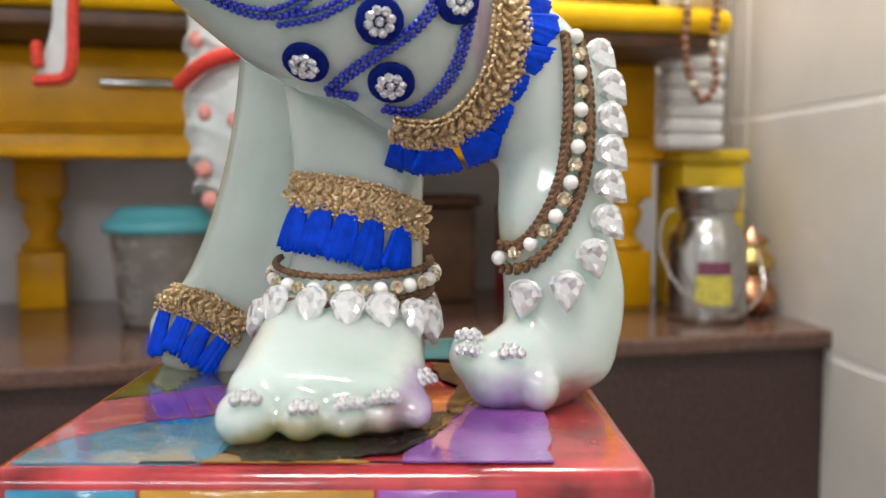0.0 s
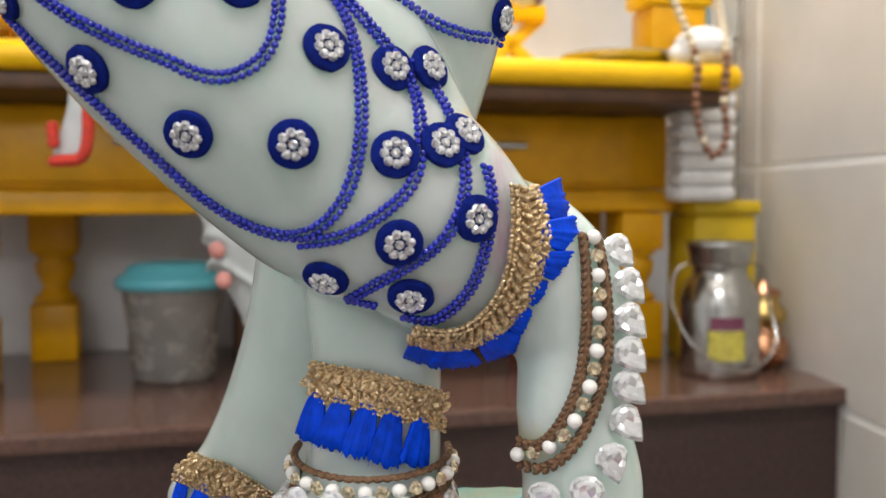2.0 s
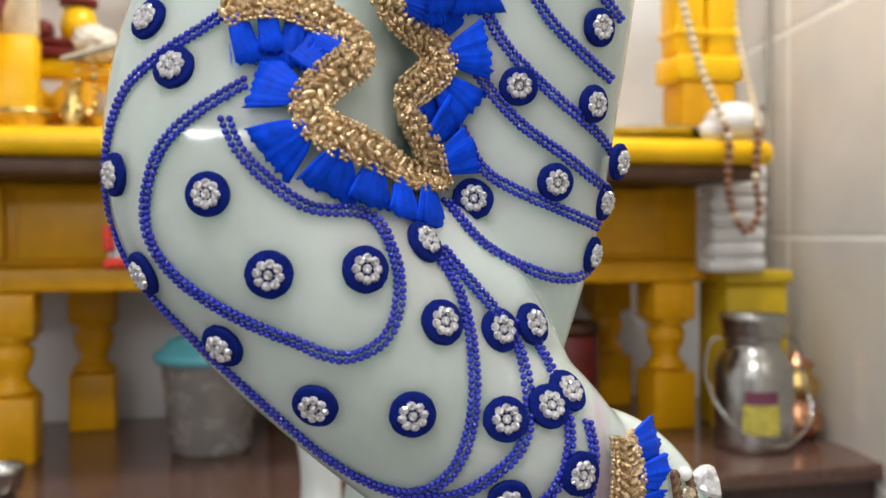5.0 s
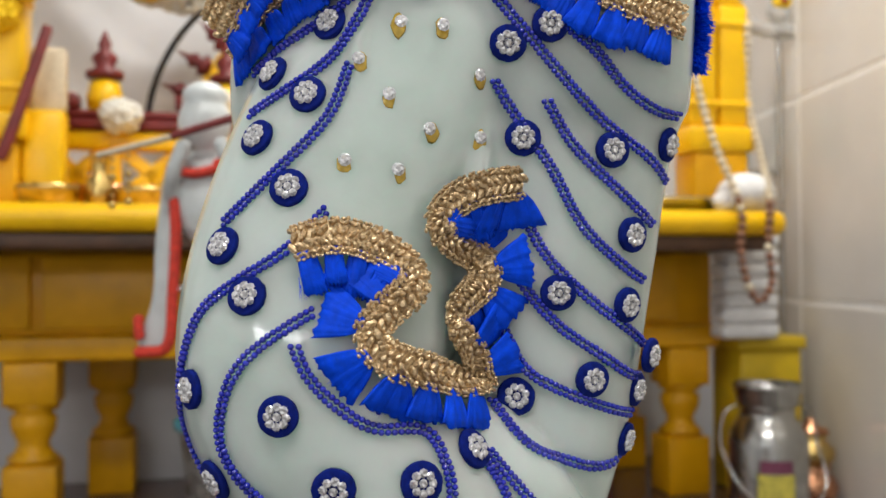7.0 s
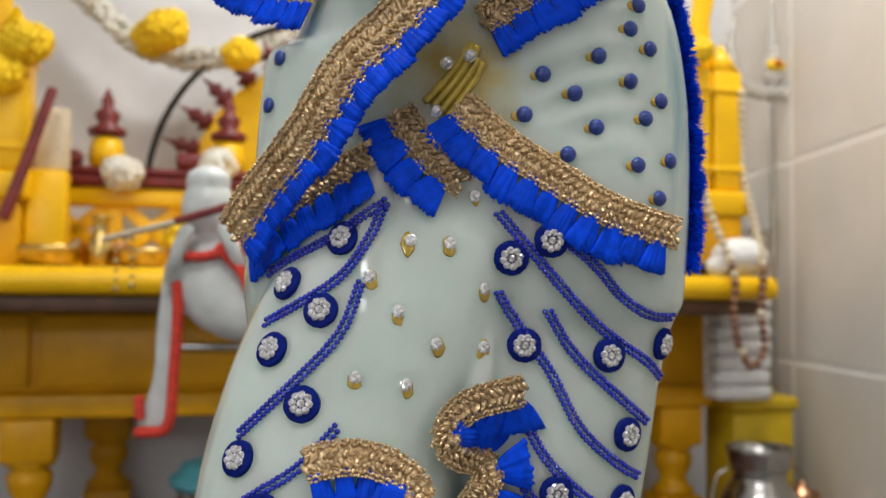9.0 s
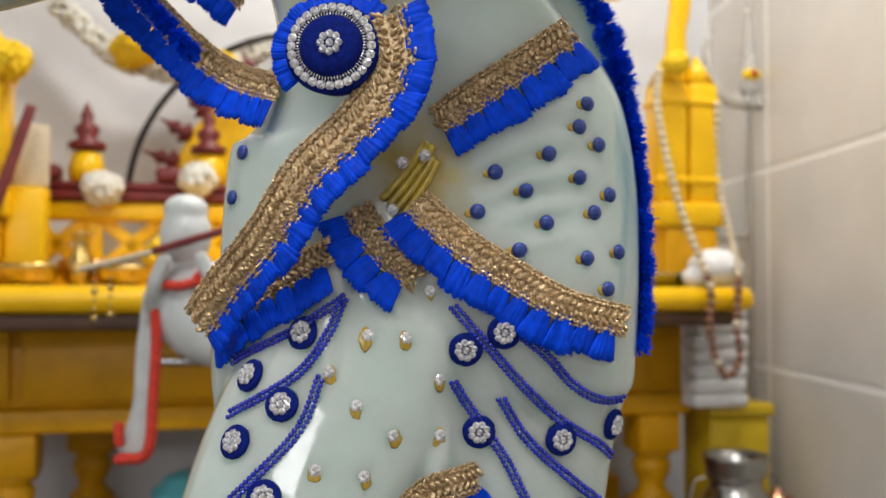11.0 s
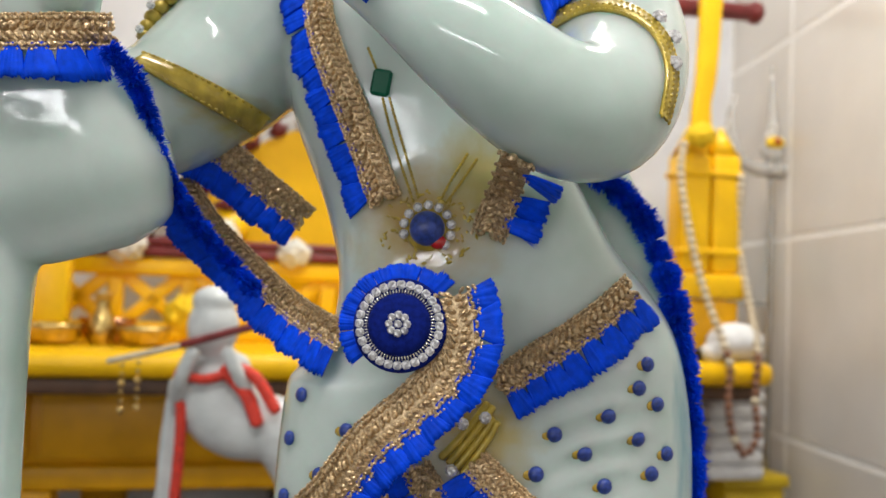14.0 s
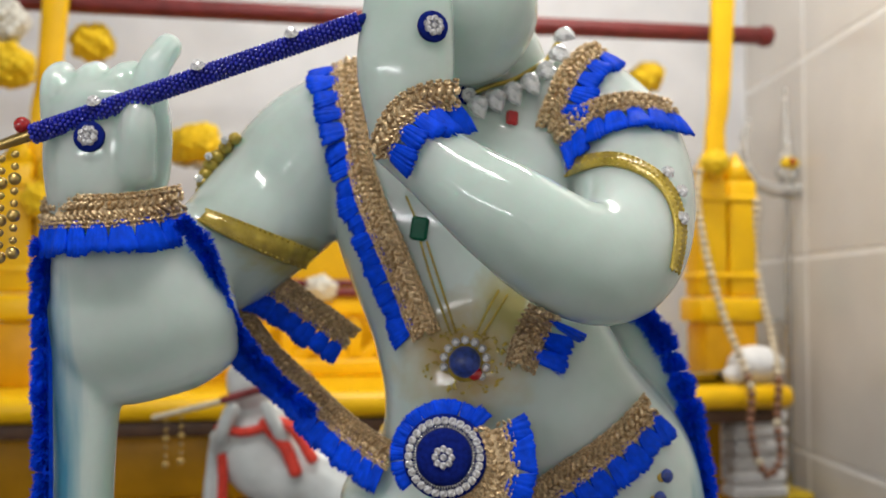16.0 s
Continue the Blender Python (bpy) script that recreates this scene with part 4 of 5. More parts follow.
# single stones: toes, skirt, blue studs
for p in ((-0.0555, 0.6672), (-0.0392, 0.6648), (-0.0267, 0.6652), (-0.0168, 0.6661), (-0.0060, 0.6677), (0.0218, 0.6737), (0.0087, 0.6736), (0.0085, 0.6774)):
    c, n = lay(p)
    s = thing("toe_ring_stone", axes(n, Vector((0, 0, 1)), c) @ Matrix.Scale(1.35, 4), "clear rhinestone cluster glued on a marble toe", "rhinestone", "toe stones")
    for k in range(3):
        piece("gem", GEM, s, Matrix.Translation(((k - 1) * 0.0021, 0.0002 * (k == 1), 0.0004)))
    for k in range(2):
        piece("gem", GEM, s, Matrix.Translation(((k - 0.5) * 0.0021, 0.0017, 0.0003)) @ Matrix.Scale(0.8, 4))
for p in ((-0.0710, 1.0110), (-0.0560, 1.0100), (-0.0860, 0.9970), (-0.0430, 0.9930), (-0.0750, 0.9840), (-0.0610, 0.9720), (-0.0429, 0.9703), (-0.0900, 0.9600), (-0.0718, 0.9570), (-0.0469, 1.0286)):
    c, n = lay(p)
    s = thing("glued_stone", axes(n, Vector((0, 0, 1)), c), "small clear stone in a smear of amber glue", "rhinestone", "skirt stones")
    bm = ball((random.uniform(-0.001, 0.001), -0.0014, 0), (random.uniform(0.0022, 0.0030), random.uniform(0.0034, 0.0048), 0.0003), None, 12, 6)
    for v in bm.verts:
        v.co.xy *= 1 + 0.25 * noise.noise(v.co * 400 + Vector((p[0] * 3000, p[1] * 3000, 0)))
    part("glue_smear", bm, M["glue"], s, "amber glue")
    piece("gem", GEM_BIG, s, Matrix.Translation((0, 0, 0.0003)) @ Matrix.Diagonal((0.95, 0.95, 0.5, 1)))
STUD = mesh_of(ball((0, 0, 0), (0.0033, 0.0033, 0.0020), None, 12, 6), "stud", M["lapis"])
for p in ((-0.1270, 1.0870), (-0.1060, 1.0741), (-0.1320, 1.0680), (-0.1170, 1.0550), (-0.1332, 1.0436), (-0.1326, 1.0383), (0.0173, 1.1058), (0.0139, 1.0960), (0.0224, 1.0892), (0.0012, 1.0845), (0.0140, 1.0752),
          (-0.0207, 1.0766), (-0.0083, 1.0692), (-0.0278, 1.0605), (0.0272, 1.0686), (0.0203, 1.0608), (0.0002, 1.0562), (-0.0110, 1.0450), (0.0170, 1.0420), (0.0311, 1.0448), (0.0262, 1.0294)):
    c, n = lay(p)
    s = thing("blue_stud", axes(n, Vector((0, 0, 1)), c), "round dark blue stone stud with amber glue beside it", "stud", "blue studs")
    piece("stone", STUD, s, Matrix.Translation((0, 0, 0.0006)))
    part("glue_smear", ball((-0.0028, -0.0006, 0), (0.0026, 0.0021, 0.0004), None, 10, 6), M["glue"], s, "amber glue")

# round medallion on the belly and the pendant above it
c, n = Vector((-0.0828, 0.2765, 1.1195)), Vector((-0.06, -0.99, 0.1)).normalized()
medal = thing("medallion", axes(n, Vector((0, 0, 1)), c), "round dark blue medallion ringed with square clear stones", "medallion")
part("plate", lathe([(0.0150, -0.012), (0.0180, 0.0), (0.0172, 0.0022), (0.0120, 0.0024), (0.0116, 0.0042), (0.0102, 0.0058), (0.006, 0.0064), (0, 0.0064)], 48), M["blue_felt"], medal, "dark blue velvet plate with a raised middle")
SQ = mesh_of(box(-0.0016, 0.0016, -0.0016, 0.0016, -0.0004, 0.0014, 0.0007, 1), "square_stone", M["gem"], False)
for k in range(28):
    a = 2 * math.pi * k / 28
    piece("square_stone", SQ, medal, Matrix.Translation((math.cos(a) * 0.0152, math.sin(a) * 0.0152, 0.0024)) @ Matrix.Rotation(a, 4, "Z"))
bm = bmesh.new()
for k in range(70):
    a = 2 * math.pi * k / 70
    d = Vector((math.cos(a), math.sin(a), 0))
    knot(bm, d * 0.0125 + Vector((0, 0, 0.0030)), d, Vector((0, 0, 1)), 0.0012, 0.0004, 0.0009)
part("coil", bm, M["foil"], medal, "silver wire coil")
for k in range(8):
    a = 2 * math.pi * k / 8
    piece("petal_stone", GEM, medal, Matrix.Translation((math.cos(a) * 0.0034, math.sin(a) * 0.0034, 0.0064)))
piece("centre_stone", GEM, medal, Matrix.Translation((0, 0, 0.0064)))
bm = bmesh.new()
for k in range(22):
    a = 2 * math.pi * k / 22 + random.uniform(-0.05, 0.05)
    if a > 4.0 or a < 0.6:
        continue
    d = Vector((math.cos(a), math.sin(a), -0.12)).normalized()
    tb = tuft(d * 0.0158 - Vector((0, 0, 0.003)), Vector((-d.y, d.x, 0)), d, Vector((0, 0, 1)), 0.0062, 0.0085 if a > 1 else 0.0105)
    me = bpy.data.meshes.new("t")
    tb.to_mesh(me)
    tb.free()
    bm.from_mesh(me)
    bpy.data.meshes.remove(me)
part("fringe", bm, M["blue_fringe"], medal, "ring of blue cut threads")

c, n = lay((-0.0748, 1.1578), 0.001)
pend = thing("pendant", axes((n + FRONT).normalized(), Vector((0, 0, 1)), c), "blue glass bead pendant ringed with clear stones on gilded chains", "pendant")
part("bead", ball((0, 0, 0.002), (0.0072, 0.0072, 0.0058), None, 24, 16), M["lapis"], pend, "round blue glass bead")
part("gilt_ground", lathe([(0.0092, -0.0012), (0.0088, 0.0002), (0.006, 0.0008), (0, 0.001)], 24), M["yellow_stone"], pend, "gold paint behind the bead")
bm = bmesh.new()
for k in range(90):   # flecks of gold leaf round the pendant
    a, r = random.uniform(0, 2 * math.pi), random.uniform(0.0085, 0.0185)
    q, qn = lay((-0.0748 + r * math.cos(a) * 1.15, 1.1585 + r * math.sin(a) * 0.85))
    knot(bm, q, Vector((random.uniform(-1, 1), 0, random.uniform(-1, 1))).normalized(), qn, random.uniform(0.0006, 0.0016), random.uniform(0.0004, 0.0009), 0.0006)
bm.transform(pend.matrix_world.inverted())
part("gold_leaf", bm, M["yellow_stone"], pend, "crumbling gold leaf round the bead", smooth=False)
part("red_stone", ball((0.0045, -0.0052, 0.0012), (0.0036, 0.0032, 0.0028), None, 12, 8), M["red_gem"], pend, "red glass stone")
for k in range(10):
    a = radians(-40 + 26 * k)
    piece("gem", GEM_BIG, pend, Matrix.Translation((math.cos(a) * 0.0098, math.sin(a) * 0.0098, 0.0006)) @ Matrix.Scale(0.78, 4))
for pts in ([(-0.0959, 1.2125), (-0.0905, 1.1941), (-0.0812, 1.1690)], [(-0.0930, 1.2125), (-0.0870, 1.1941), (-0.0790, 1.1700)], [(-0.0600, 1.1900), (-0.0656, 1.1800), (-0.0708, 1.1690)], [(-0.0560, 1.1880), (-0.0620, 1.1780), (-0.0680, 1.1690)], [(-0.1028, 1.2338), (-0.0985, 1.2240), (-0.0965, 1.2191)]):
    P, N, T = laid_line(pts, 0.0016, 0.0002)
    bm = bmesh.new()
    for p, n, t in zip(P, N, T):
        knot(bm, p, t, n, 0.0010, 0.0007, 0.0007)
    bm.transform(pend.matrix_world.inverted())
    part("chain", bm, M["yellow_stone"], pend, "thin gold painted chain")
c, n = lay((-0.0965, 1.2191), 0.0004)
g = thing("green_stone", axes(n, Vector((0.15, 0, 1)), c), "dark green oblong glass stone on the chain", "gemstone")
part("stone", box(-0.0042, 0.0042, -0.0056, 0.0056, -0.0005, 0.0022, 0.0012, 1), M["green_gem"], g, smooth=False)
c, n = lay((-0.0537, 1.2726), 0.0006)
g = thing("red_stone", axes(n, Vector((0.15, 0, 1)), c), "small red oblong glass stone at the neck", "gemstone")
part("stone", box(-0.003, 0.003, -0.0045, 0.0045, -0.0005, 0.0022, 0.0012, 1), M["red_gem"], g, smooth=False)
neck = thing("necklace", Matrix(), "necklace of clear crystal teardrops on a gilded cord", "necklace")
NECK = [(-0.0720, 1.2860), (-0.0632, 1.2905), (-0.0536, 1.2925), (-0.0438, 1.2990), (-0.0350, 1.3070), (-0.0280, 1.3150)]
P, N, T = laid_line(NECK, 0.002, 0.0014)
part("cord", cord(P[::3], 0.0012), M["yellow_stone"], neck, "gilded cord")
P, N, T = laid_line(NECK, 0.0085, 0.003)
for k, (p, n, t) in enumerate(zip(P, N, T)):
    b = n.cross(t).normalized()
    piece("crystal_drop", DROP, neck, axes((n + FRONT * 0.5).normalized(), b, p - b * 0.006 + FRONT * 0.002) @ Matrix.Scale(0.92, 4))

# the beaded flute
a, b = Vector((-0.2560, 0.257, 1.2550)), Vector((-0.1165, 0.262, 1.3040))
flute = thing("flute", Matrix(), "slender flute wrapped in dark blue seed beads with clear stones", "flute")
ax = (b - a).normalized()
s1 = ax.cross(Vector((0, 0, 1))).normalized()
s2 = s1.cross(ax)
part("rod", cord([a, a.lerp(b, 0.5), b], 0.0030), M["blue_felt"], flute)
steps = int((b - a).length / 0.00185)
spots = []
for i in range(steps):
    for k in range(11):
        w = 2 * math.pi * (k + 0.5 * (i % 2)) / 11
        spots.append((a + ax * (0.00185 * i) + (s1 * math.cos(w) + s2 * math.sin(w)) * 0.0036, 0.00102))
wrap = new("bead_wrap", blobs("bead_wrap", spots, M["blue_bead"]))
wrap.parent = flute
tagged(wrap, "rows of dark blue seed beads", kind="stuff")
for f in (0.19, 0.50, 0.78):
    c = a.lerp(b, f) + Vector((0, -0.0032, 0.0032))
    piece("gem", GEM_BIG, flute, axes(Vector((0, -0.7, 0.7)), ax, c) @ Matrix.Scale(1.25, 4))
tip = a - ax * 0.018
part("tip", tube([(*a, 0.0028), (*a.lerp(tip, 0.5), 0.0024), (*tip, 0.0019)], 4, 12), M["brass"], flute, "gold coloured tip")
part("red_bead", ball(a + Vector((-0.0045, -0.001, 0.0035)), 0.0036, None, 14, 10), M["red_gem"], flute, "red glass bead")
DROPLET = mesh_of(ball((0, 0, 0), 0.0018, None, 10, 7), "gold_bead", M["brass"])
for k in range(2):
    top = tip + ax * (0.004 + 0.006 * k)
    for j in range(9):
        piece("gold_bead", DROPLET, flute, Matrix.Translation(top - Vector((0, 0, 0.006 + 0.0052 * j))) @ Matrix.Scale(1.5 if j % 3 == 2 else 0.9, 4))

# gilded armlets
arm = thing("armlet", Matrix(), "gold painted armlet with clear stones round the upper arm", "armlet", "armlets")
P, N, T = laid_line([(-0.0270, 1.2482), (-0.0083, 1.2478), (0.0092, 1.2362), (0.0148, 1.2186), (0.0110, 1.1982)], 0.0022, 0.0004)
bm = bmesh.new()
B = [n.cross(t).normalized() for n, t in zip(N, T)]
strip(bm, P, B, -0.0042, 0.0042, N, 0.0013)
for p, n, t, bb in zip(P, N, T, B):
    knot(bm, p + n * 0.0010, t, n, 0.0009, 0.0009, 0.0010)
    knot(bm, p + n * 0.0008 + bb * 0.0036, t, n, 0.0012, 0.0007, 0.0010)
    knot(bm, p + n * 0.0008 - bb * 0.0036, t, n, 0.0012, 0.0007, 0.0010)
part("band", bm, M["yellow_stone"], arm)
for p in ((0.0118, 1.2400), (0.0165, 1.2320), (0.0150, 1.2200)):
    c, n = lay(p, 0.0016)
    piece("gem", GEM_BIG, arm, axes(n, Vector((0, 0, 1)), c) @ Matrix.Scale(1.25, 4))
arm = thing("armlet", Matrix(), "broad gold painted armlet on the raised arm", "armlet", "armlets")
P, N, T = laid_line([(-0.1956, 1.2235), (-0.1724, 1.2135), (-0.1534, 1.2058)], 0.0022, 0.0004)
bm = bmesh.new()
B = [n.cross(t).normalized() for n, t in zip(N, T)]
strip(bm, P, B, -0.0055, 0.0055, N, 0.0012)
for p, n, t, bb in zip(P, N, T, B):
    for k in (-1, 1):
        knot(bm, p + n * 0.0008 + bb * 0.0048 * k, t, n, 0.0013, 0.0008, 0.0010)
part("band", bm, M["yellow_stone"], arm)

crest = thing("armlet_crest", Matrix(), "gold painted carved crest with small stones on the raised arm's armlet", "armlet")
bm = bmesh.new()
for k in range(7):
    f = k / 6
    c = Vector((-0.2085 + 0.0165 * f - 0.004 * math.sin(math.pi * f), 0.338, 1.2395 + 0.0270 * f))
    ball(c, (0.0042 - 0.0016 * abs(f - 0.5), 0.0040, 0.0034), bm, 10, 7)
tube([(-0.2080, 0.342, 1.2360, 0.0040), (-0.2045, 0.344, 1.2500, 0.0050), (-0.1925, 0.344, 1.2680, 0.0030)], 6, 10, 2, bm)
part("scroll", bm, M["yellow_stone"], crest)
for x, z in ((-0.2085, 1.2460), (-0.2040, 1.2570), (-0.1960, 1.2650)):
    piece("gem", GEM_BIG, crest, axes(FRONT, Vector((0, 0, 1)), Vector((x, 0.3335, z))) @ Matrix.Scale(0.8, 4))

# knotted gold belt
knot_t = thing("belt_knot", Matrix(), "gilded knot of the belt between the sashes", "belt knot")
for k in range(4):
    P, N, T = laid_line([(-0.066 + 0.003 * k, 1.066 - 0.002 * k), (-0.056 + 0.003 * k, 1.077 - 0.001 * k), (-0.047 + 0.001 * k, 1.090 - 0.003 * k)], 0.004, 0.0002)
    part("fold", cord(P, 0.0017, 6, 10), M["yellow_stone"], knot_t)
for p in ((-0.058, 1.0800), (-0.049, 1.0830), (-0.062, 1.0610)):
    c, n = lay(p, 0.003)
    piece("gem", GEM_BIG, knot_t, axes(n, Vector((0, 0, 1)), c))

# ---- the altar on the table (room axes: u along the table, v away) ----
TOP = 1.03


def at(u, v, z=TOP, turn=0):
    return ROOM @ pose(u, v, z, 0, 0, turn)


def gate_post(u, v, tall, label):
    """A pair of square yellow columns on a block, with a moulding and pointed heads."""
    t = thing("altar_post", at(u, v), label, "altar post", "altar posts")
    part("plinth", box(-0.055, 0.055, -0.045, 0.045, 0, 0.115, 0.006), M["table"], t)
    part("block", box(-0.068, 0.068, -0.05, 0.05, 0.116, 0.165, 0.008), M["table_top"], t)
    for k in (-1, 1):
        bm = box(k * 0.033 - 0.030, k * 0.033 + 0.030, -0.035, 0.035, 0.166, 0.40, 0.007)
        box(k * 0.033 - 0.034, k * 0.033 + 0.034, -0.039, 0.039, 0.20, 0.215, 0.005, bm=bm)
        box(k * 0.033 - 0.034, k * 0.033 + 0.034, -0.039, 0.039, 0.355, 0.37, 0.005, bm=bm)
        r = bmesh.ops.create_cone(bm, cap_ends=True, segments=4, radius1=0.040, radius2=0.003, depth=0.06, matrix=Matrix.Translation((k * 0.033, 0, 0.43)) @ Matrix.Rotation(math.pi / 4, 4, "Z"))
        part("column", bm, M["table_top"], t)
    bm = bmesh.new()
    tube([(0.005, 0.02, 0.37, 0.030, 0.012), (0.0, 0.02, 0.50, 0.020, 0.012), (0.012, 0.02, 0.60, 0.022, 0.012), (0.03, 0.02, tall, 0.028, 0.012)], 6, 16, 4, bm)
    part("upright", bm, M["table_top"], t)
    return t


gate_post(0.862, 1.66, 1.0, "carved yellow wooden post with paired columns at the altar's end")
post = gate_post(-0.45, 1.74, 1.0, "carved yellow wooden post with paired columns and marigolds")
part("side_block", box(0.057, 0.124, -0.02, 0.04, 0.0, 0.172, 0.005), M["table_top"], post)
part("side_board", box(0.068, 0.123, 0.0, 0.035, 0.174, 0.285, 0.004), M["bone_bead"], post, "cream painted board")
part("slanting_strap", tube([(0.104, -0.058, 0.305, 0.009, 0.004), (0.068, -0.062, 0.185, 0.010, 0.004), (0.032, -0.058, 0.082, 0.010, 0.004)], 4, 12, 3), M["maroon"], post, "slanting maroon strap")


def gallery():
    t = thing("altar_gallery", at(0.15, 1.90), "low yellow carved altar screen with maroon rails and finials", "altar screen")
    part("base_rail", box(-0.55, 0.55, -0.03, 0.03, 0, 0.035, 0.005), M["table_top"], t)
    part("top_rail", box(-0.55, 0.55, -0.025, 0.025, 0.125, 0.16, 0.005), M["table_top"], t)
    for k in range(8):
        x = -0.48 + 0.137 * k
        for s in (-1, 1):
            bm = box(-0.085, 0.085, -0.012, 0.012, -0.013, 0.013, 0.003)
            bm.transform(Matrix.Translation((x, 0, 0.08)) @ Matrix.Rotation(s * 0.72, 4, "Y"))
            part("lattice_bar", bm, M["table_top"], t)
        part("baluster", box(x - 0.085, x - 0.055, -0.016, 0.016, 0.036, 0.124, 0.004), M["table_top"], t)
    part("maroon_rail", box(-0.54, 0.54, -0.032, 0.032, 0.162, 0.182, 0.006), M["maroon"], t, "maroon painted rail")
    part("maroon_moulding", box(-0.50, 0.50, -0.026, 0.026, 0.184, 0.200, 0.006), M["maroon"], t, "maroon painted moulding")
    for x in (-0.43, -0.20, 0.20, 0.43):
        f = lathe([(0.030, 0.20), (0.034, 0.225), (0.028, 0.255), (0.012, 0.262)], 20, None, Matrix.Translation((x, 0, 0)))
        d = part("finial", f, M["table_top"], t)
        part("finial_cap", lathe([(0.034, 0.263), (0.036, 0.275), (0.016, 0.285), (0.024, 0.300), (0.022, 0.308), (0.010, 0.318), (0.013, 0.330), (0.002, 0.356)], 18, None, Matrix.Translation((x, 0, 0))), M["maroon"], d, "maroon tiered cap")
        part("rail_block", box(x - 0.10, x - 0.045, -0.03, 0.03, 0.202, 0.232, 0.008), M["maroon"], t, "maroon block")
    return t


gallery()

# sunburst arch behind it
arch = thing("altar_arch", at(0.17, 2.04), "yellow arched backboard with a dark rim and maroon spear heads", "altar arch")
bm = bmesh.new()
R0 = 0.30
front = [bm.verts.new((R0 * math.cos(math.pi * i / 32), 0.0, 0.17 + R0 * math.sin(math.pi * i / 32))) for i in range(33)]
front += [bm.verts.new((-R0, 0, 0.0)), bm.verts.new((R0, 0, 0.0))]
f = bm.faces.new(front)
ext = bmesh.ops.extrude_face_region(bm, geom=[f])
bmesh.ops.translate(bm, verts=[v for v in ext["geom"] if isinstance(v, bmesh.types.BMVert)], vec=(0, 0.025, 0))
bmesh.ops.recalc_face_normals(bm, faces=bm.faces[:])
part("backboard", bm, M["table_top"], arch, smooth=False)
part("rim", cord([(0.385 * math.cos(radians(a)), 0, 0.17 + 0.385 * math.sin(radians(a))) for a in range(0, 181, 12)], 0.007), M["dark"], arch, "thin black rim")
for k in range(15):
    a = radians(6 + 12 * k)
    m = Matrix.Translation((0.335 * math.cos(a), 0.0, 0.17 + 0.335 * math.sin(a))) @ Matrix.Rotation(math.pi / 2 - a, 4, "Y")
    part("spear_head", lathe([(0.012, -0.04), (0.026, -0.022), (0.010, -0.014), (0.018, 0.0), (0.006, 0.014), (0.001, 0.04)], 10, None, m), M["maroon"], arch, "maroon spear head")

# maroon rod across the top
rod = thing("curtain_rod", at(0.25, 1.80, 1.762), "maroon painted wooden rod above the altar", "rod")
part("pole", cord([(-1.2, 0, -0.02), (0, 0, 0), (0.79, 0, 0.018)], 0.019, 4, 18), M["maroon"], rod)
part("end_knob", lathe([(0.019, 0), (0.024, 0.004), (0.024, 0.02), (0.018, 0.026)], 18, None, Matrix.Translation((0.79, 0, 0.018)) @ Matrix.Rotation(math.pi / 2, 4, "Y")), M["maroon"], rod)


def flower_ball(m, r, material, label, category="marigold", petals=90):
    spots = []
    for i in range(petals):
        z = 1 - 2 * (i + 0.5) / petals
        a = i * 2.39996
        q = math.sqrt(1 - z * z)
        k = r * random.uniform(0.72, 0.95)
        spots.append((Vector((q * math.cos(a) * k, q * math.sin(a) * k, z * k * 0.85)), r * random.uniform(0.20, 0.30)))
    spots.append((Vector((0, 0, 0)), r * 0.75))
    ob = new(category, blobs(category, spots, material))
    ob.matrix_world = m
    return tagged(ob, label, category.replace("_", " "), category.replace("_", " ") + " heads")


for u, v, z, r in ((-0.205, 2.0, 1.515, 0.042), (-0.375, 1.84, 1.685, 0.040), (-0.175, 1.88, 1.505, 0.043), (-0.50, 1.70, 1.60, 0.045), (-0.39, 1.69, 1.415, 0.040), (-0.43, 1.69, 1.36, 0.036), (0.79, 1.85, 1.685, 0.036), (-0.12, 1.74, 1.085, 0.040),
                   (0.82, 1.60, 1.46, 0.026), (-0.03, 1.9, 1.47, 0.036)):
    flower_ball(at(u, v, z), r, M["petal_yellow"], "bright yellow marigold flower head hung on the altar")
for u, v, z, r in ((-0.245, 1.84, 1.215, 0.036), (-0.07, 1.84, 1.235, 0.036), (0.45, 1.80, 1.225, 0.036), (0.075, 1.86, 1.21, 0.030), (0.755, 1.86, 1.62, 0.040), (0.62, 1.80, 1.20, 0.034), (-0.52, 1.70, 1.68, 0.05)):
    flower_ball(at(u, v, z), r, M["petal_white"], "bunch of white jasmine flowers on the altar", "jasmine")
# hanging garland
spots = []
for p in even(smooth_line([(-0.36, 2.06, 1.62), (-0.25, 2.05, 1.52), (-0.17, 2.04, 1.49), (-0.08, 2.05, 1.495), (0.03, 2.06, 1.53), (0.16, 2.07, 1.62)], 12), 0.006):
    for _ in range(7):
        d = Vector((random.gauss(0, 1), random.gauss(0, 1), random.gauss(0, 1))).normalized()
        spots.append((p + d * 0.020, random.uniform(0.006, 0.010)))
g = new("flower_garland", blobs("flower_garland", spots, M["petal_white"]))
g.matrix_world = ROOM
tagged(g, "thick garland of white jasmine strung above the altar", "garland")

# bowls, plate and offerings
def bowl(u, v, r, h, material, label, z=TOP):
    t = thing("bowl", at(u, v, z), label, "bowl", "small bowls")
    part("body", lathe([(r * 0.55, 0), (r * 0.85, h * 0.25), (r * 0.97, h * 0.8), (r, h), (r * 0.94, h), (r * 0.9, h * 0.75), (r * 0.75, h * 0.3), (0, h * 0.2)], 28), material, t)
    return t


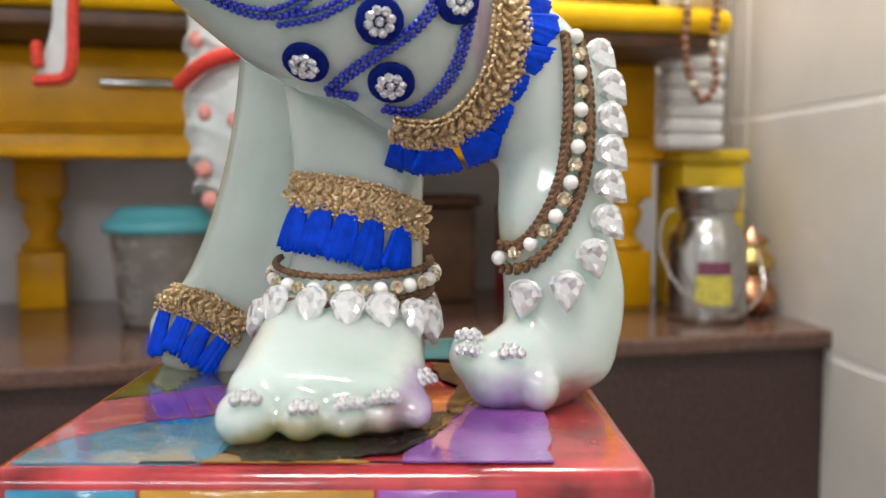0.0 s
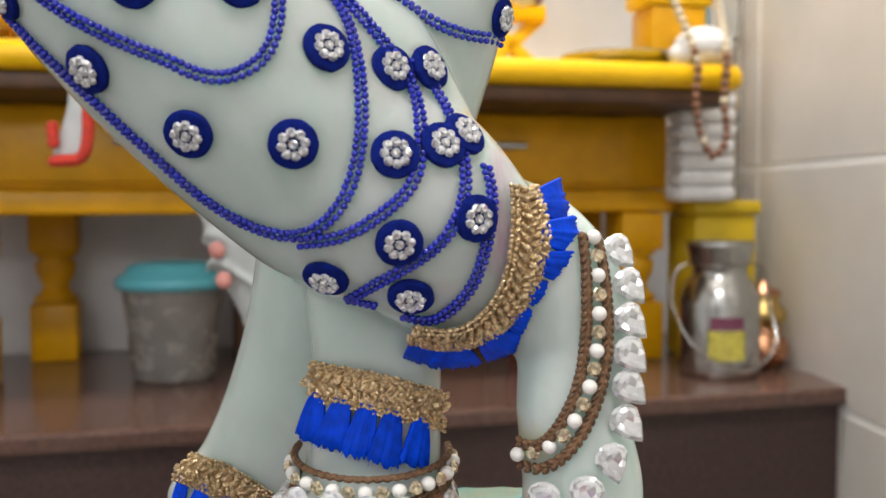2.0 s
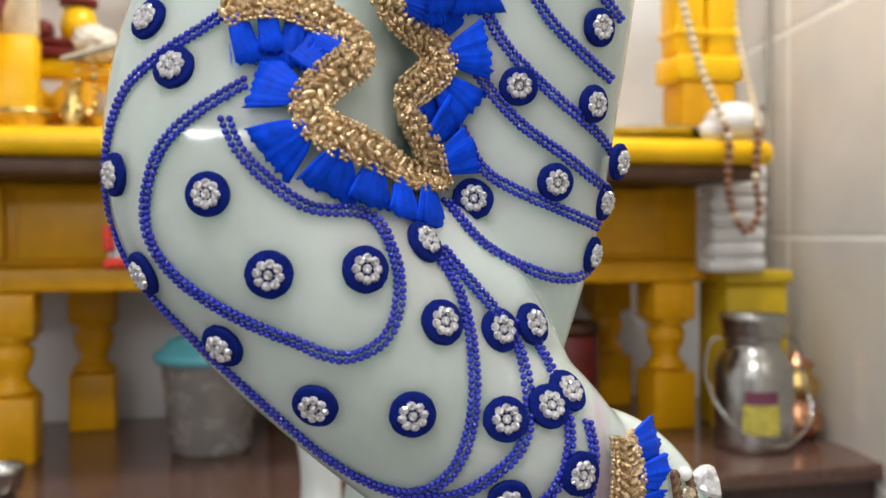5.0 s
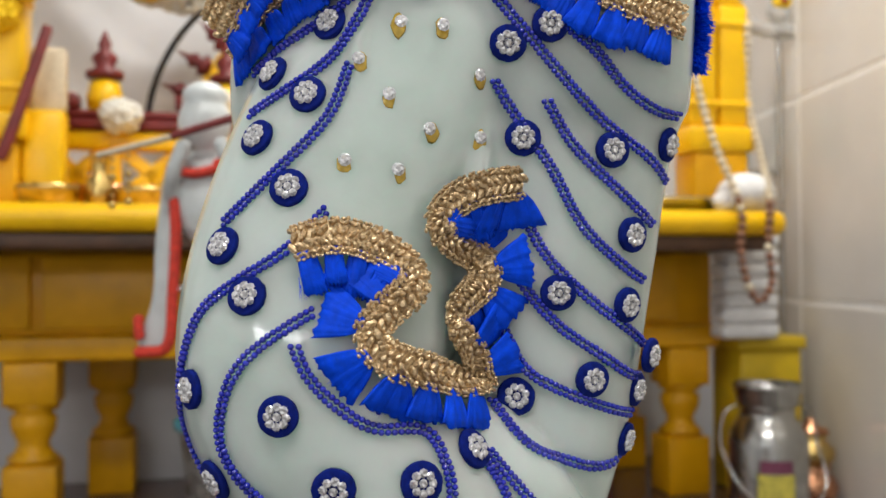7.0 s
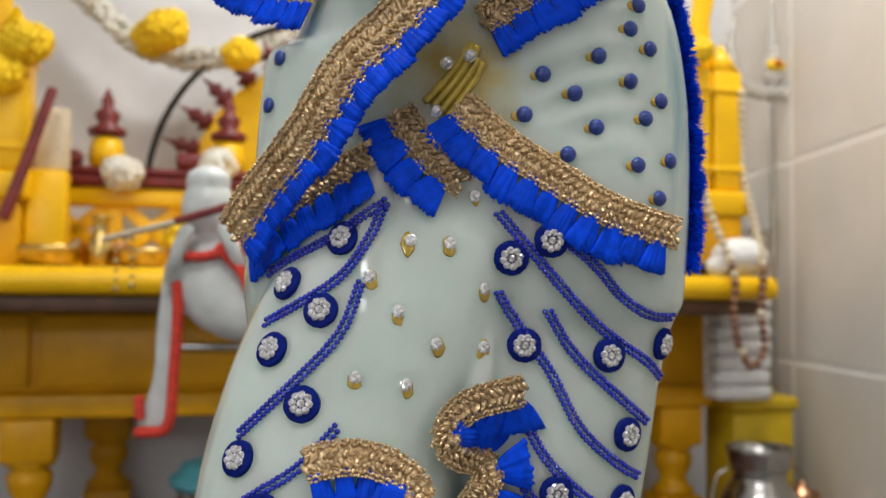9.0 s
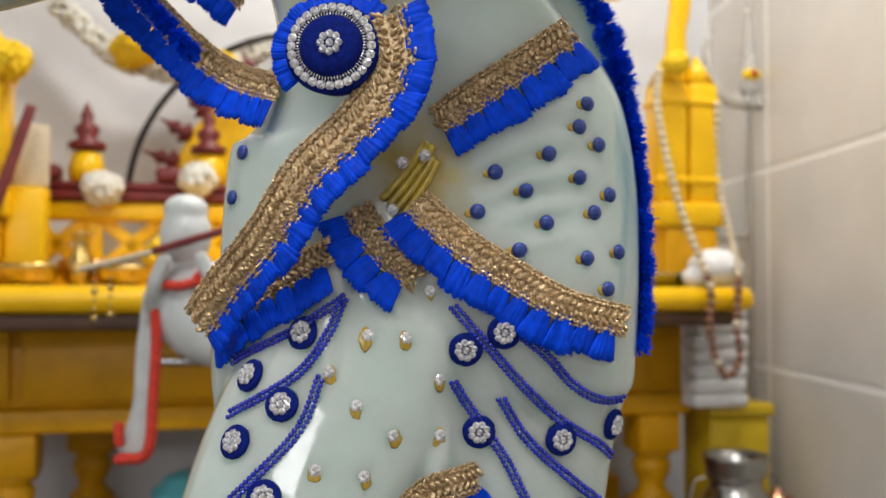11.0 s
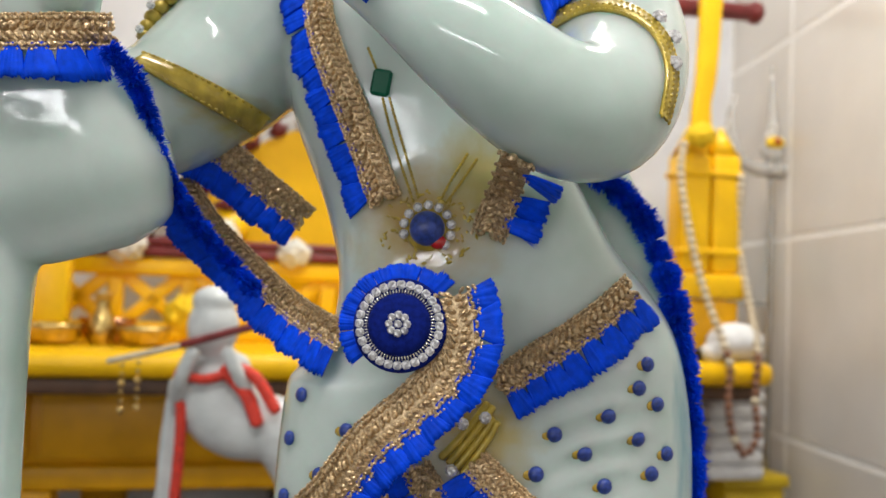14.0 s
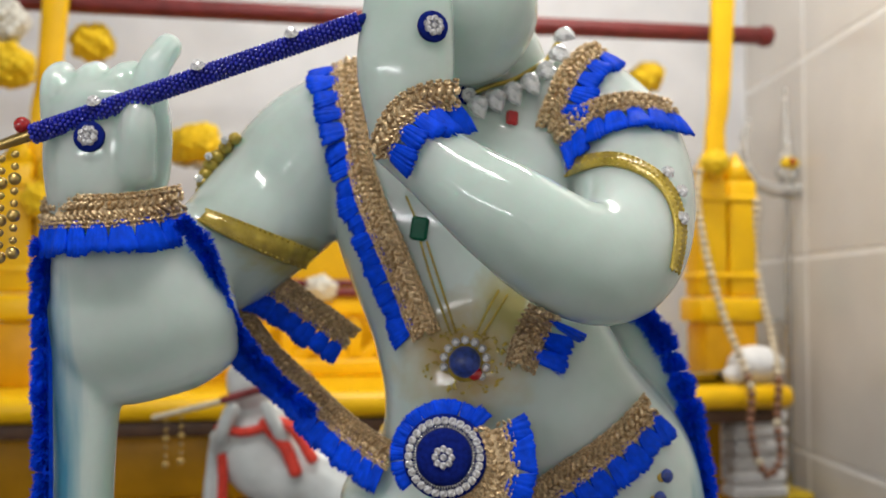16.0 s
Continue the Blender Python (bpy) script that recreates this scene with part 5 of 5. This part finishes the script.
bowl(-0.34, 1.66, 0.052, 0.036, M["brass"], "small brass bowl on the yellow altar table")
bowl(-0.19, 1.66, 0.046, 0.034, M["brass"], "small brass bowl on the yellow altar table")
bowl(-0.26, 1.75, 0.05, 0.045, M["copper"], "copper bowl on the yellow altar table")
vase = thing("brass_jug", at(-0.262, 1.68), "slim dark brass jug between the bowls", "jug")
part("body", lathe([(0.018, 0), (0.024, 0.02), (0.022, 0.045), (0.012, 0.06), (0.014, 0.085), (0.018, 0.09)], 20), M["brass"], vase)
plate = thing("steel_plate", at(0.76, 1.66, TOP), "round shallow steel plate on the altar table", "plate")
part("dish", lathe([(0.075, 0), (0.095, 0.006), (0.105, 0.022), (0.108, 0.024), (0.106, 0.026), (0.094, 0.010), (0.0, 0.006)], 40), M["steel"], plate)
part("offering", ball((0.0, 0.0, 0.012), (0.035, 0.035, 0.012), None, 14, 8), M["petal_white"], plate, "heap of white flowers")
egg = thing("white_stone", at(0.893, 1.585), "smooth rounded white stone on the table's end", "stone")
part("stone", ball((0, 0, 0.036), (0.056, 0.045, 0.037), None, 28, 18), M["cloth"], egg)
cup = thing("small_white_stone", at(0.835, 1.565), "small white rounded stone on the table", "stone")
part("stone", ball((0, 0, 0.018), (0.022, 0.020, 0.019), None, 18, 12), M["cloth"], cup)

# rosary hung from the post over the table's end
rosary = thing("rosary", ROOM, "long rosary of cream and brown beads over the table's edge", "rosary")
LINE = smooth_line([(0.785, 1.60, 1.44), (0.775, 1.59, 1.38), (0.788, 1.575, 1.27), (0.812, 1.555, 1.155), (0.836, 1.53, 1.07), (0.842, 1.512, 1.02), (0.838, 1.512, 0.965), (0.848, 1.512, 0.905), (0.875, 1.514, 0.866), (0.900, 1.514, 0.90), (0.894, 1.514, 0.965), (0.905, 1.525, 1.045), (0.925, 1.58, 1.12), (0.925, 1.63, 1.25), (0.92, 1.62, 1.40)], 10)
CREAM = mesh_of(ball((0, 0, 0), 0.0082, None, 10, 7), "bead", M["bone_bead"])
BROWN = mesh_of(ball((0, 0, 0), 0.0078, None, 10, 7), "bead", M["mala"])
for i, p in enumerate(even(LINE, 0.0158)):
    piece("bead", CREAM if p.z > 1.05 or i % 9 == 0 else BROWN, rosary, Matrix.Translation(p))

# ---- things under and beside the table, on the ledge ----
def milk_can():
    t = thing("milk_can", at(0.925, 1.575, LEDGE), "small shiny steel milk can with lid and wire handle", "milk can")
    part("body", lathe([(0.066, 0), (0.072, 0.004), (0.073, 0.012), (0.073, 0.135), (0.070, 0.150), (0.058, 0.172), (0.050, 0.182), (0.049, 0.198), (0.054, 0.202)], 40), M["steel"], t)
    part("collar", lathe([(0.052, 0.200), (0.055, 0.206), (0.060, 0.235), (0.063, 0.242), (0.060, 0.244), (0.055, 0.232), (0.050, 0.21), (0.0, 0.206)], 36), M["steel"], t, "open flared steel collar")
    part("handle", cord([(0.062, 0, 0.205), (0.090, 0, 0.190), (0.098, -0.008, 0.13), (0.080, -0.06, 0.06), (0.0, -0.088, 0.018), (-0.080, -0.06, 0.06), (-0.098, -0.008, 0.13), (-0.088, 0, 0.19), (-0.062, 0, 0.205)], 0.0021, 6, 10), M["steel"], t, "bent steel wire handle")
    bm = bmesh.new()
    def patch(a0, a1, z0, z1, r):
        rows = [[bm.verts.new((r * math.cos(a0 + (a1 - a0) * i / 10), r * math.sin(a0 + (a1 - a0) * i / 10), z)) for i in range(11)] for z in (z0, z1)]
        for i in range(10):
            bm.faces.new((rows[0][i], rows[0][i + 1], rows[1][i + 1], rows[1][i]))
    patch(-2.35, -1.45, 0.035, 0.088, 0.0738)
    part("label", bm, M["label"], t, "worn yellow paper label")
    bm = bmesh.new()
    patch(-2.30, -1.50, 0.090, 0.112, 0.0740)
    part("label_band", bm, M["label2"], t, "dark purple printed band")


milk_can()
pot = thing("copper_pots", at(1.045, 1.62, LEDGE), "stack of small shiny copper and brass pots", "pots")
part("lower_pot", lathe([(0.030, 0), (0.046, 0.02), (0.050, 0.04), (0.040, 0.06), (0.030, 0.068), (0.038, 0.076)], 30), M["copper"], pot, "round copper pot")
part("upper_pot", lathe([(0.030, 0.077), (0.044, 0.092), (0.044, 0.11), (0.030, 0.125), (0.026, 0.130), (0.034, 0.138)], 30), M["brass"], pot, "round brass pot")
part("lid", lathe([(0.034, 0.139), (0.030, 0.148), (0.010, 0.156), (0.010, 0.166), (0.0, 0.168)], 24), M["copper"], pot, "domed copper lid")

ybox = thing("yellow_tin_box", at(1.025, 1.78, LEDGE), "tall yellow painted tin box with a flanged lid", "box")
part("body", box(-0.068, 0.068, -0.06, 0.06, 0, 0.29, 0.006), M["yellow_box"], ybox)
part("lid", box(-0.076, 0.076, -0.068, 0.068, 0.291, 0.318, 0.006), M["yellow_box"], ybox)

# white towels folded over a hook at the table's end
towel = thing("folded_towels", at(0.955, 1.70, TOP + 0.012), "stack of folded white towels hanging at the table's end", "towels")
for k in range(7):
    w = 0.062 - 0.003 * (k % 2)
    bm = box(-w, w, -0.030, 0.030, 0, 0.029, 0.010, 3)
    for v in bm.verts:
        v.co.x += 0.004 * noise.noise(v.co * 60 + Vector((k * 3, 0, 0)))
        v.co.y += 0.004 * noise.noise(v.co * 50 + Vector((0, k * 5, 0)))
    bm.transform(Matrix.Translation((0.0, 0, -0.075 - 0.030 * k)))
    part("towel", bm, M["cloth"], towel)

# storage box with a teal lid, a red box and a dark chest under the table
tb = thing("storage_box", at(-0.045, 1.80, LEDGE), "round milky plastic tub with a teal lid", "storage box")
part("tub", lathe([(0.0, 0.0), (0.066, 0.0), (0.072, 0.006), (0.088, 0.158), (0.092, 0.162), (0.092, 0.168)], 36), M["plastic_clear"], tb, "milky see-through tub")
part("lid", lathe([(0.097, 0.164), (0.101, 0.168), (0.101, 0.180), (0.094, 0.186), (0.086, 0.188), (0.078, 0.204), (0.060, 0.210), (0.0, 0.212)], 36), M["plastic_teal"], tb, "round teal plastic lid")
rb = thing("red_canister", at(0.70, 1.93, LEDGE), "dark red round canister under the table", "canister")
part("body", lathe([(0.060, 0), (0.064, 0.01), (0.064, 0.17), (0.060, 0.18)], 28), M["maroon"], rb)
part("lid", lathe([(0.066, 0.181), (0.067, 0.20), (0.060, 0.206), (0, 0.208)], 28), M["wood_dark"], rb)
db = thing("dark_chest", at(0.33, 2.02, LEDGE), "low dark wooden chest under the table", "chest")
part("body", box(-0.26, 0.26, -0.09, 0.09, 0, 0.20, 0.008), M["wood_dark"], db)
part("lid", box(-0.27, 0.27, -0.10, 0.10, 0.201, 0.225, 0.008), M["wood_dark"], db)
bowl(-0.36, 1.56, 0.040, 0.045, M["steel"], "small steel bowl on the granite ledge", LEDGE)

# trident leaning by the tiled wall
tr = thing("trident", at(1.112, 1.82, LEDGE), "tall frosted white trident on a thin steel pole", "trident")
part("pole", cord([(0, 0, 0), (0, 0, 0.45), (0, 0, 0.96)], 0.0065, 4, 12), M["steel"], tr, "thin steel pole")
part("socket", lathe([(0.010, 0.955), (0.014, 0.965), (0.011, 0.99), (0.016, 1.0)], 16), M["white_acrylic"], tr)
for k in (-1, 1):
    part("outer_prong", tube([(0.0, 0, 0.968, 0.017), (k * 0.04, 0, 0.970, 0.016), (k * 0.085, 0, 0.995, 0.013), (k * 0.103, 0, 1.07, 0.010), (k * 0.092, 0, 1.125, 0.005)], 6, 14, 2), M["white_acrylic"], tr, "curved outer prong")
part("middle_prong", tube([(0, 0, 0.985, 0.014), (0, 0, 1.01, 0.026, 0.018), (0, 0, 1.05, 0.014), (0, 0, 1.14, 0.006), (0, 0, 1.20, 0.003)], 6, 14, 2), M["white_acrylic"], tr)
part("jewel", ball((0, -0.014, 1.028), (0.024, 0.010, 0.014), None, 16, 10), M["petal_yellow"], tr, "orange dab")
part("dot", ball((0, -0.024, 1.030), (0.008, 0.004, 0.008), None, 10, 8), M["red_gem"], tr, "red dot")
jar = thing("teal_jar", at(1.065, 1.93, TOP + 0.12), "teal plastic bottle on a shelf bracket by the wall", "bottle")
part("body", lathe([(0.030, 0), (0.032, 0.006), (0.032, 0.11), (0.022, 0.125), (0.018, 0.135)], 24), M["plastic_teal"], jar)
part("bracket", box(-0.06, 0.09, -0.04, 0.14, -0.012, -0.001, 0.002), M["white_acrylic"], jar, "white shelf bracket")

# ---- second, smaller figure standing behind ----
def small_figure():
    bm = bmesh.new()
    ball((-0.352, 1.02, 1.088), (0.030, 0.030, 0.036), bm, 20, 14)
    ball((-0.352, 1.02, 1.118), (0.026, 0.026, 0.018), bm, 16, 10)
    tube([(-0.352, 1.03, 1.06, 0.018), (-0.350, 1.03, 1.045, 0.040, 0.028), (-0.344, 1.03, 1.00, 0.046, 0.032), (-0.322, 1.03, 0.978, 0.042, 0.032), (-0.270, 1.03, 0.968, 0.040, 0.035), (-0.222, 1.03, 0.920, 0.054, 0.046),
          (-0.208, 1.03, 0.86, 0.062, 0.052), (-0.208, 1.03, 0.80, 0.066, 0.055), (-0.205, 1.03, 0.73, 0.055, 0.05), (-0.200, 1.03, 0.665, 0.030, 0.03), (-0.197, 1.03, 0.60, 0.022, 0.022), (-0.195, 1.02, 0.545, 0.026, 0.03)], 6, 28, 2, bm)
    tube([(-0.375, 1.03, 1.03, 0.013), (-0.388, 1.015, 1.005, 0.010), (-0.378, 0.99, 1.03, 0.009), (-0.365, 0.985, 1.06, 0.009)], 6, 12, 2, bm)
    tube([(-0.322, 1.03, 1.03, 0.014), (-0.302, 1.015, 1.005, 0.011), (-0.312, 0.99, 1.035, 0.009), (-0.325, 0.985, 1.062, 0.009)], 6, 12, 2, bm)
    tube([(-0.388, 1.03, 1.02, 0.016, 0.010), (-0.398, 1.03, 0.95, 0.014, 0.008), (-0.402, 1.03, 0.89, 0.013, 0.008), (-0.412, 1.03, 0.838, 0.020, 0.009)], 6, 14, 2.4, bm)
    for k in range(6):   # folds swirling round the skirt
        pts = []
        for j in range(7):
            a = radians(185 + 28 * j)
            z = 0.865 - 0.030 * k - 0.006 * j + 0.02 * math.sin(j * 0.9)
            wide = 0.0635 - 0.12 * max(0.0, 0.78 - z)
            pts.append((-0.210 + wide * math.cos(a), 1.03 + wide * 0.82 * math.sin(a), z, 0.0036))
        tube(pts, 4, 8, 2, bm)
    ob = new("small_statue", mesh_of(bm, "small_statue", M["marble2"]))
    fuse(ob, 0.0035, 3)
    return tagged(ob, "small white marble statue of a flute player in red-edged drapery", "statue")


small_figure()
for pts, r in (([(-0.385, 0.998, 1.035), (-0.352, 0.992, 1.030), (-0.318, 0.998, 1.040)], 0.0055), ([(-0.384, 1.005, 1.03), (-0.382, 1.012, 0.97), (-0.386, 1.015, 0.90), (-0.392, 1.015, 0.840), (-0.425, 1.015, 0.832)], 0.0065),
               ([(-0.330, 0.998, 1.04), (-0.305, 0.995, 1.015), (-0.290, 0.990, 0.985)], 0.008), ([(-0.325, 0.998, 1.045), (-0.295, 0.992, 1.035), (-0.270, 0.99, 1.0)], 0.007), ([(-0.268, 0.985, 0.826), (-0.235, 0.966, 0.846), (-0.190, 0.968, 0.860)], 0.0080),
               ([(-0.425, 1.015, 0.870), (-0.424, 1.015, 0.85)], 0.006)):
    tagged(part("red_ribbon", cord(pts, r, 8, 10), M["red_trim"], None), "bright red ribbon trimming the small white statue", "ribbon", "red ribbons")
bm = bmesh.new()
for k in range(16):
    a = radians(200 + 140 * random.random())
    z = 0.70 + 0.19 * random.random()
    ball((-0.208 + 0.064 * math.cos(a), 1.03 + 0.054 * math.sin(a), z), (0.009, 0.006, 0.009), bm, 10, 7)
tagged(part("pink_dots", bm, M["pink"], None), "pink beads dotted over the small statue's skirt", "beads", kind="stuff")
fl = thing("small_flute", Matrix(), "thin cream and red flute held by the small statue", "flute")
part("rod", cord([(-0.455, 0.975, 1.048), (-0.36, 0.978, 1.072), (-0.275, 0.985, 1.098)], 0.0034), M["bone_bead"], fl)
part("wrapping", cord([(-0.375, 0.978, 1.0685), (-0.32, 0.98, 1.085), (-0.275, 0.985, 1.098)], 0.0046), M["maroon"], fl, "red thread wrapping")
GOLD_BEAD = mesh_of(ball((0, 0, 0), 0.0028, None, 8, 6), "gold_bead", M["brass"])
for k in range(2):
    for j in range(6):
        piece("gold_bead", GOLD_BEAD, fl, Matrix.Translation((-0.440 + 0.018 * k, 0.975, 1.044 - 0.010 * j + 0.004 * k)) @ Matrix.Scale(1.5 if j % 3 == 2 else 0.9, 4))
stand = structure("statue_stand", box(-0.262, -0.13, 0.97, 1.10, 0.0, 0.53, 0.004), M["granite"], "plain granite stand under the small statue")
knob = thing("steel_pot", pose(-0.245, 0.955, 0.50), "small round steel pot", "pot")
knob.location = (-0.215, 0.99, 0.53)
part("body", lathe([(0.014, 0), (0.024, 0.012), (0.024, 0.026), (0.012, 0.036), (0.015, 0.042)], 20), M["steel"], knob)

# ---- lacquer patches on the statue's base ----
def patch(name, pts, material, label):
    bm = bmesh.new()
    mid = sum((Vector((*p, 0)) for p in pts), Vector()) / len(pts)
    pts = [(p[0] + 0.0022 * (Vector((*p, 0)) - mid).normalized().x, p[1] + 0.0022 * (Vector((*p, 0)) - mid).normalized().y) for p in pts]
    level = 0.6541 + 0.00012 * len([c for c in base.children if c.name.split("_")[-1].startswith("patch")])
    soft = [Vector((*p, 0)).lerp(Vector((*q, 0)), i / 7) for p, q in zip(pts, pts[1:] + pts[:1]) for i in range(7)]
    ring = []
    for p in soft:
        wob = noise.noise_vector(p * 130) * 0.0030 + noise.noise_vector(p * 500) * 0.0009
        q = p + wob
        ring.append(bm.verts.new((min(max(q.x, -0.1150), 0.0510), max(q.y, 0.2500), level)))
    f = bm.faces.new(ring)
    ext = bmesh.ops.extrude_face_region(bm, geom=[f])
    bmesh.ops.translate(bm, verts=[v for v in ext["geom"] if isinstance(v, bmesh.types.BMVert)], vec=(0, 0, 0.0005))
    bmesh.ops.recalc_face_normals(bm, faces=bm.faces[:])
    return part(name, bm, material, base, label, smooth=False)


def lacquer(name, color, color2):
    return mat(name, color, 0.10, vary=0.3, scale=38, bump=0.10, bscale=90, color2=color2, Coat_Weight=0.8, Coat_Roughness=0.05)


patch("blue_patch", [(-0.1165, 0.2290), (-0.1168, 0.2478), (-0.1103, 0.2771), (-0.0851, 0.2934), (-0.0681, 0.3041), (-0.0602, 0.2682), (-0.0674, 0.2468), (-0.0787, 0.2280)], lacquer("blue_lacquer", (0.02, 0.26, 0.46), (0.01, 0.13, 0.25)), "turquoise blue lacquer")
patch("pink_patch", [(-0.1165, 0.2600), (-0.1165, 0.3197), (-0.1030, 0.3280), (-0.0940, 0.2920), (-0.1087, 0.2781)], lacquer("pink_lacquer", (0.50, 0.16, 0.19), (0.30, 0.07, 0.09)), "rose pink lacquer")
patch("mauve_patch", [(-0.0924, 0.2944), (-0.1018, 0.3280), (-0.0759, 0.3490), (-0.0689, 0.3079)], lacquer("mauve_lacquer", (0.28, 0.09, 0.24), (0.14, 0.04, 0.13)), "mauve lacquer")
patch("olive_patch", [(-0.1165, 0.3221), (-0.1165, 0.4000), (-0.0819, 0.3900), (-0.0773, 0.3510), (-0.1028, 0.3306)], lacquer("olive_lacquer", (0.16, 0.16, 0.03), (0.03, 0.035, 0.01)), "olive green lacquer")
patch("ochre_patch", [(-0.0780, 0.2280), (-0.0664, 0.2459), (-0.0590, 0.2560), (-0.0217, 0.2500), (-0.0138, 0.2444), (-0.0181, 0.2280)], lacquer("ochre_lacquer", (0.55, 0.30, 0.03), (0.30, 0.13, 0.01)), "ochre yellow lacquer")
patch("violet_patch", [(-0.0170, 0.2280), (-0.0130, 0.2459), (0.0020, 0.2867), (0.0092, 0.3197), (0.0328, 0.3117), (0.0263, 0.2420), (0.0197, 0.2280)], lacquer("violet_lacquer", (0.34, 0.10, 0.44), (0.17, 0.04, 0.26)), "violet lacquer")
patch("black_patch", [(-0.0580, 0.2600), (-0.0560, 0.2741), (-0.0360, 0.2762), (-0.0144, 0.2867), (-0.0005, 0.3041), (0.0005, 0.2834), (-0.0132, 0.2600), (-0.0334, 0.2515), (-0.0518, 0.2520)], M["dark"], "black paint round the foot")
patch("grey_patch", [(-0.0125, 0.2615), (0.0012, 0.2880), (0.0033, 0.3414), (-0.0055, 0.3830), (0.0105, 0.3830), (0.0085, 0.3238), (0.0015, 0.2870)], lacquer("grey_lacquer", (0.16, 0.10, 0.08), (0.05, 0.035, 0.03)), "dark grey brown lacquer")
patch("turquoise_patch", [(-0.0100, 0.3951), (-0.0060, 0.4430), (0.0300, 0.4430), (0.0200, 0.3951)], lacquer("turquoise_lacquer", (0.02, 0.36, 0.46), (0.01, 0.22, 0.3)), "turquoise lacquer")

# the same colours run down over the front face
for name, x0, x1, col in (("blue_front", -0.114, -0.080, "blue_lacquer"), ("ochre_front", -0.079, -0.018, "ochre_lacquer"), ("violet_front", -0.017, 0.019, "violet_lacquer")):
    part(name, box(x0, x1, 0.2438, 0.2470, 0.6200, 0.6490, 0.0003, 1), bpy.data.materials[col], base, "lacquer running over the edge")

# ---- tiles on the side wall ----
JOINTS = (-0.005, 0.425, 0.856, 1.288, 1.733, 2.165, 2.60)
for j, (z0, z1) in enumerate(zip(JOINTS, JOINTS[1:])):
    for k in range(5):
        y0 = -3.05 + 0.9 * k - 0.06
        y1 = min(y0 + 0.895, 0.86)
        if y1 - y0 < 0.05:
            continue
        ob = new("tile", mesh_of(box(0.0, 0.009, y0 + 0.003, y1 - 0.003, z0 + 0.0055, z1 - 0.0055, 0.002, 1), "tile", M["tile"], False))
        ob.parent = wall_right
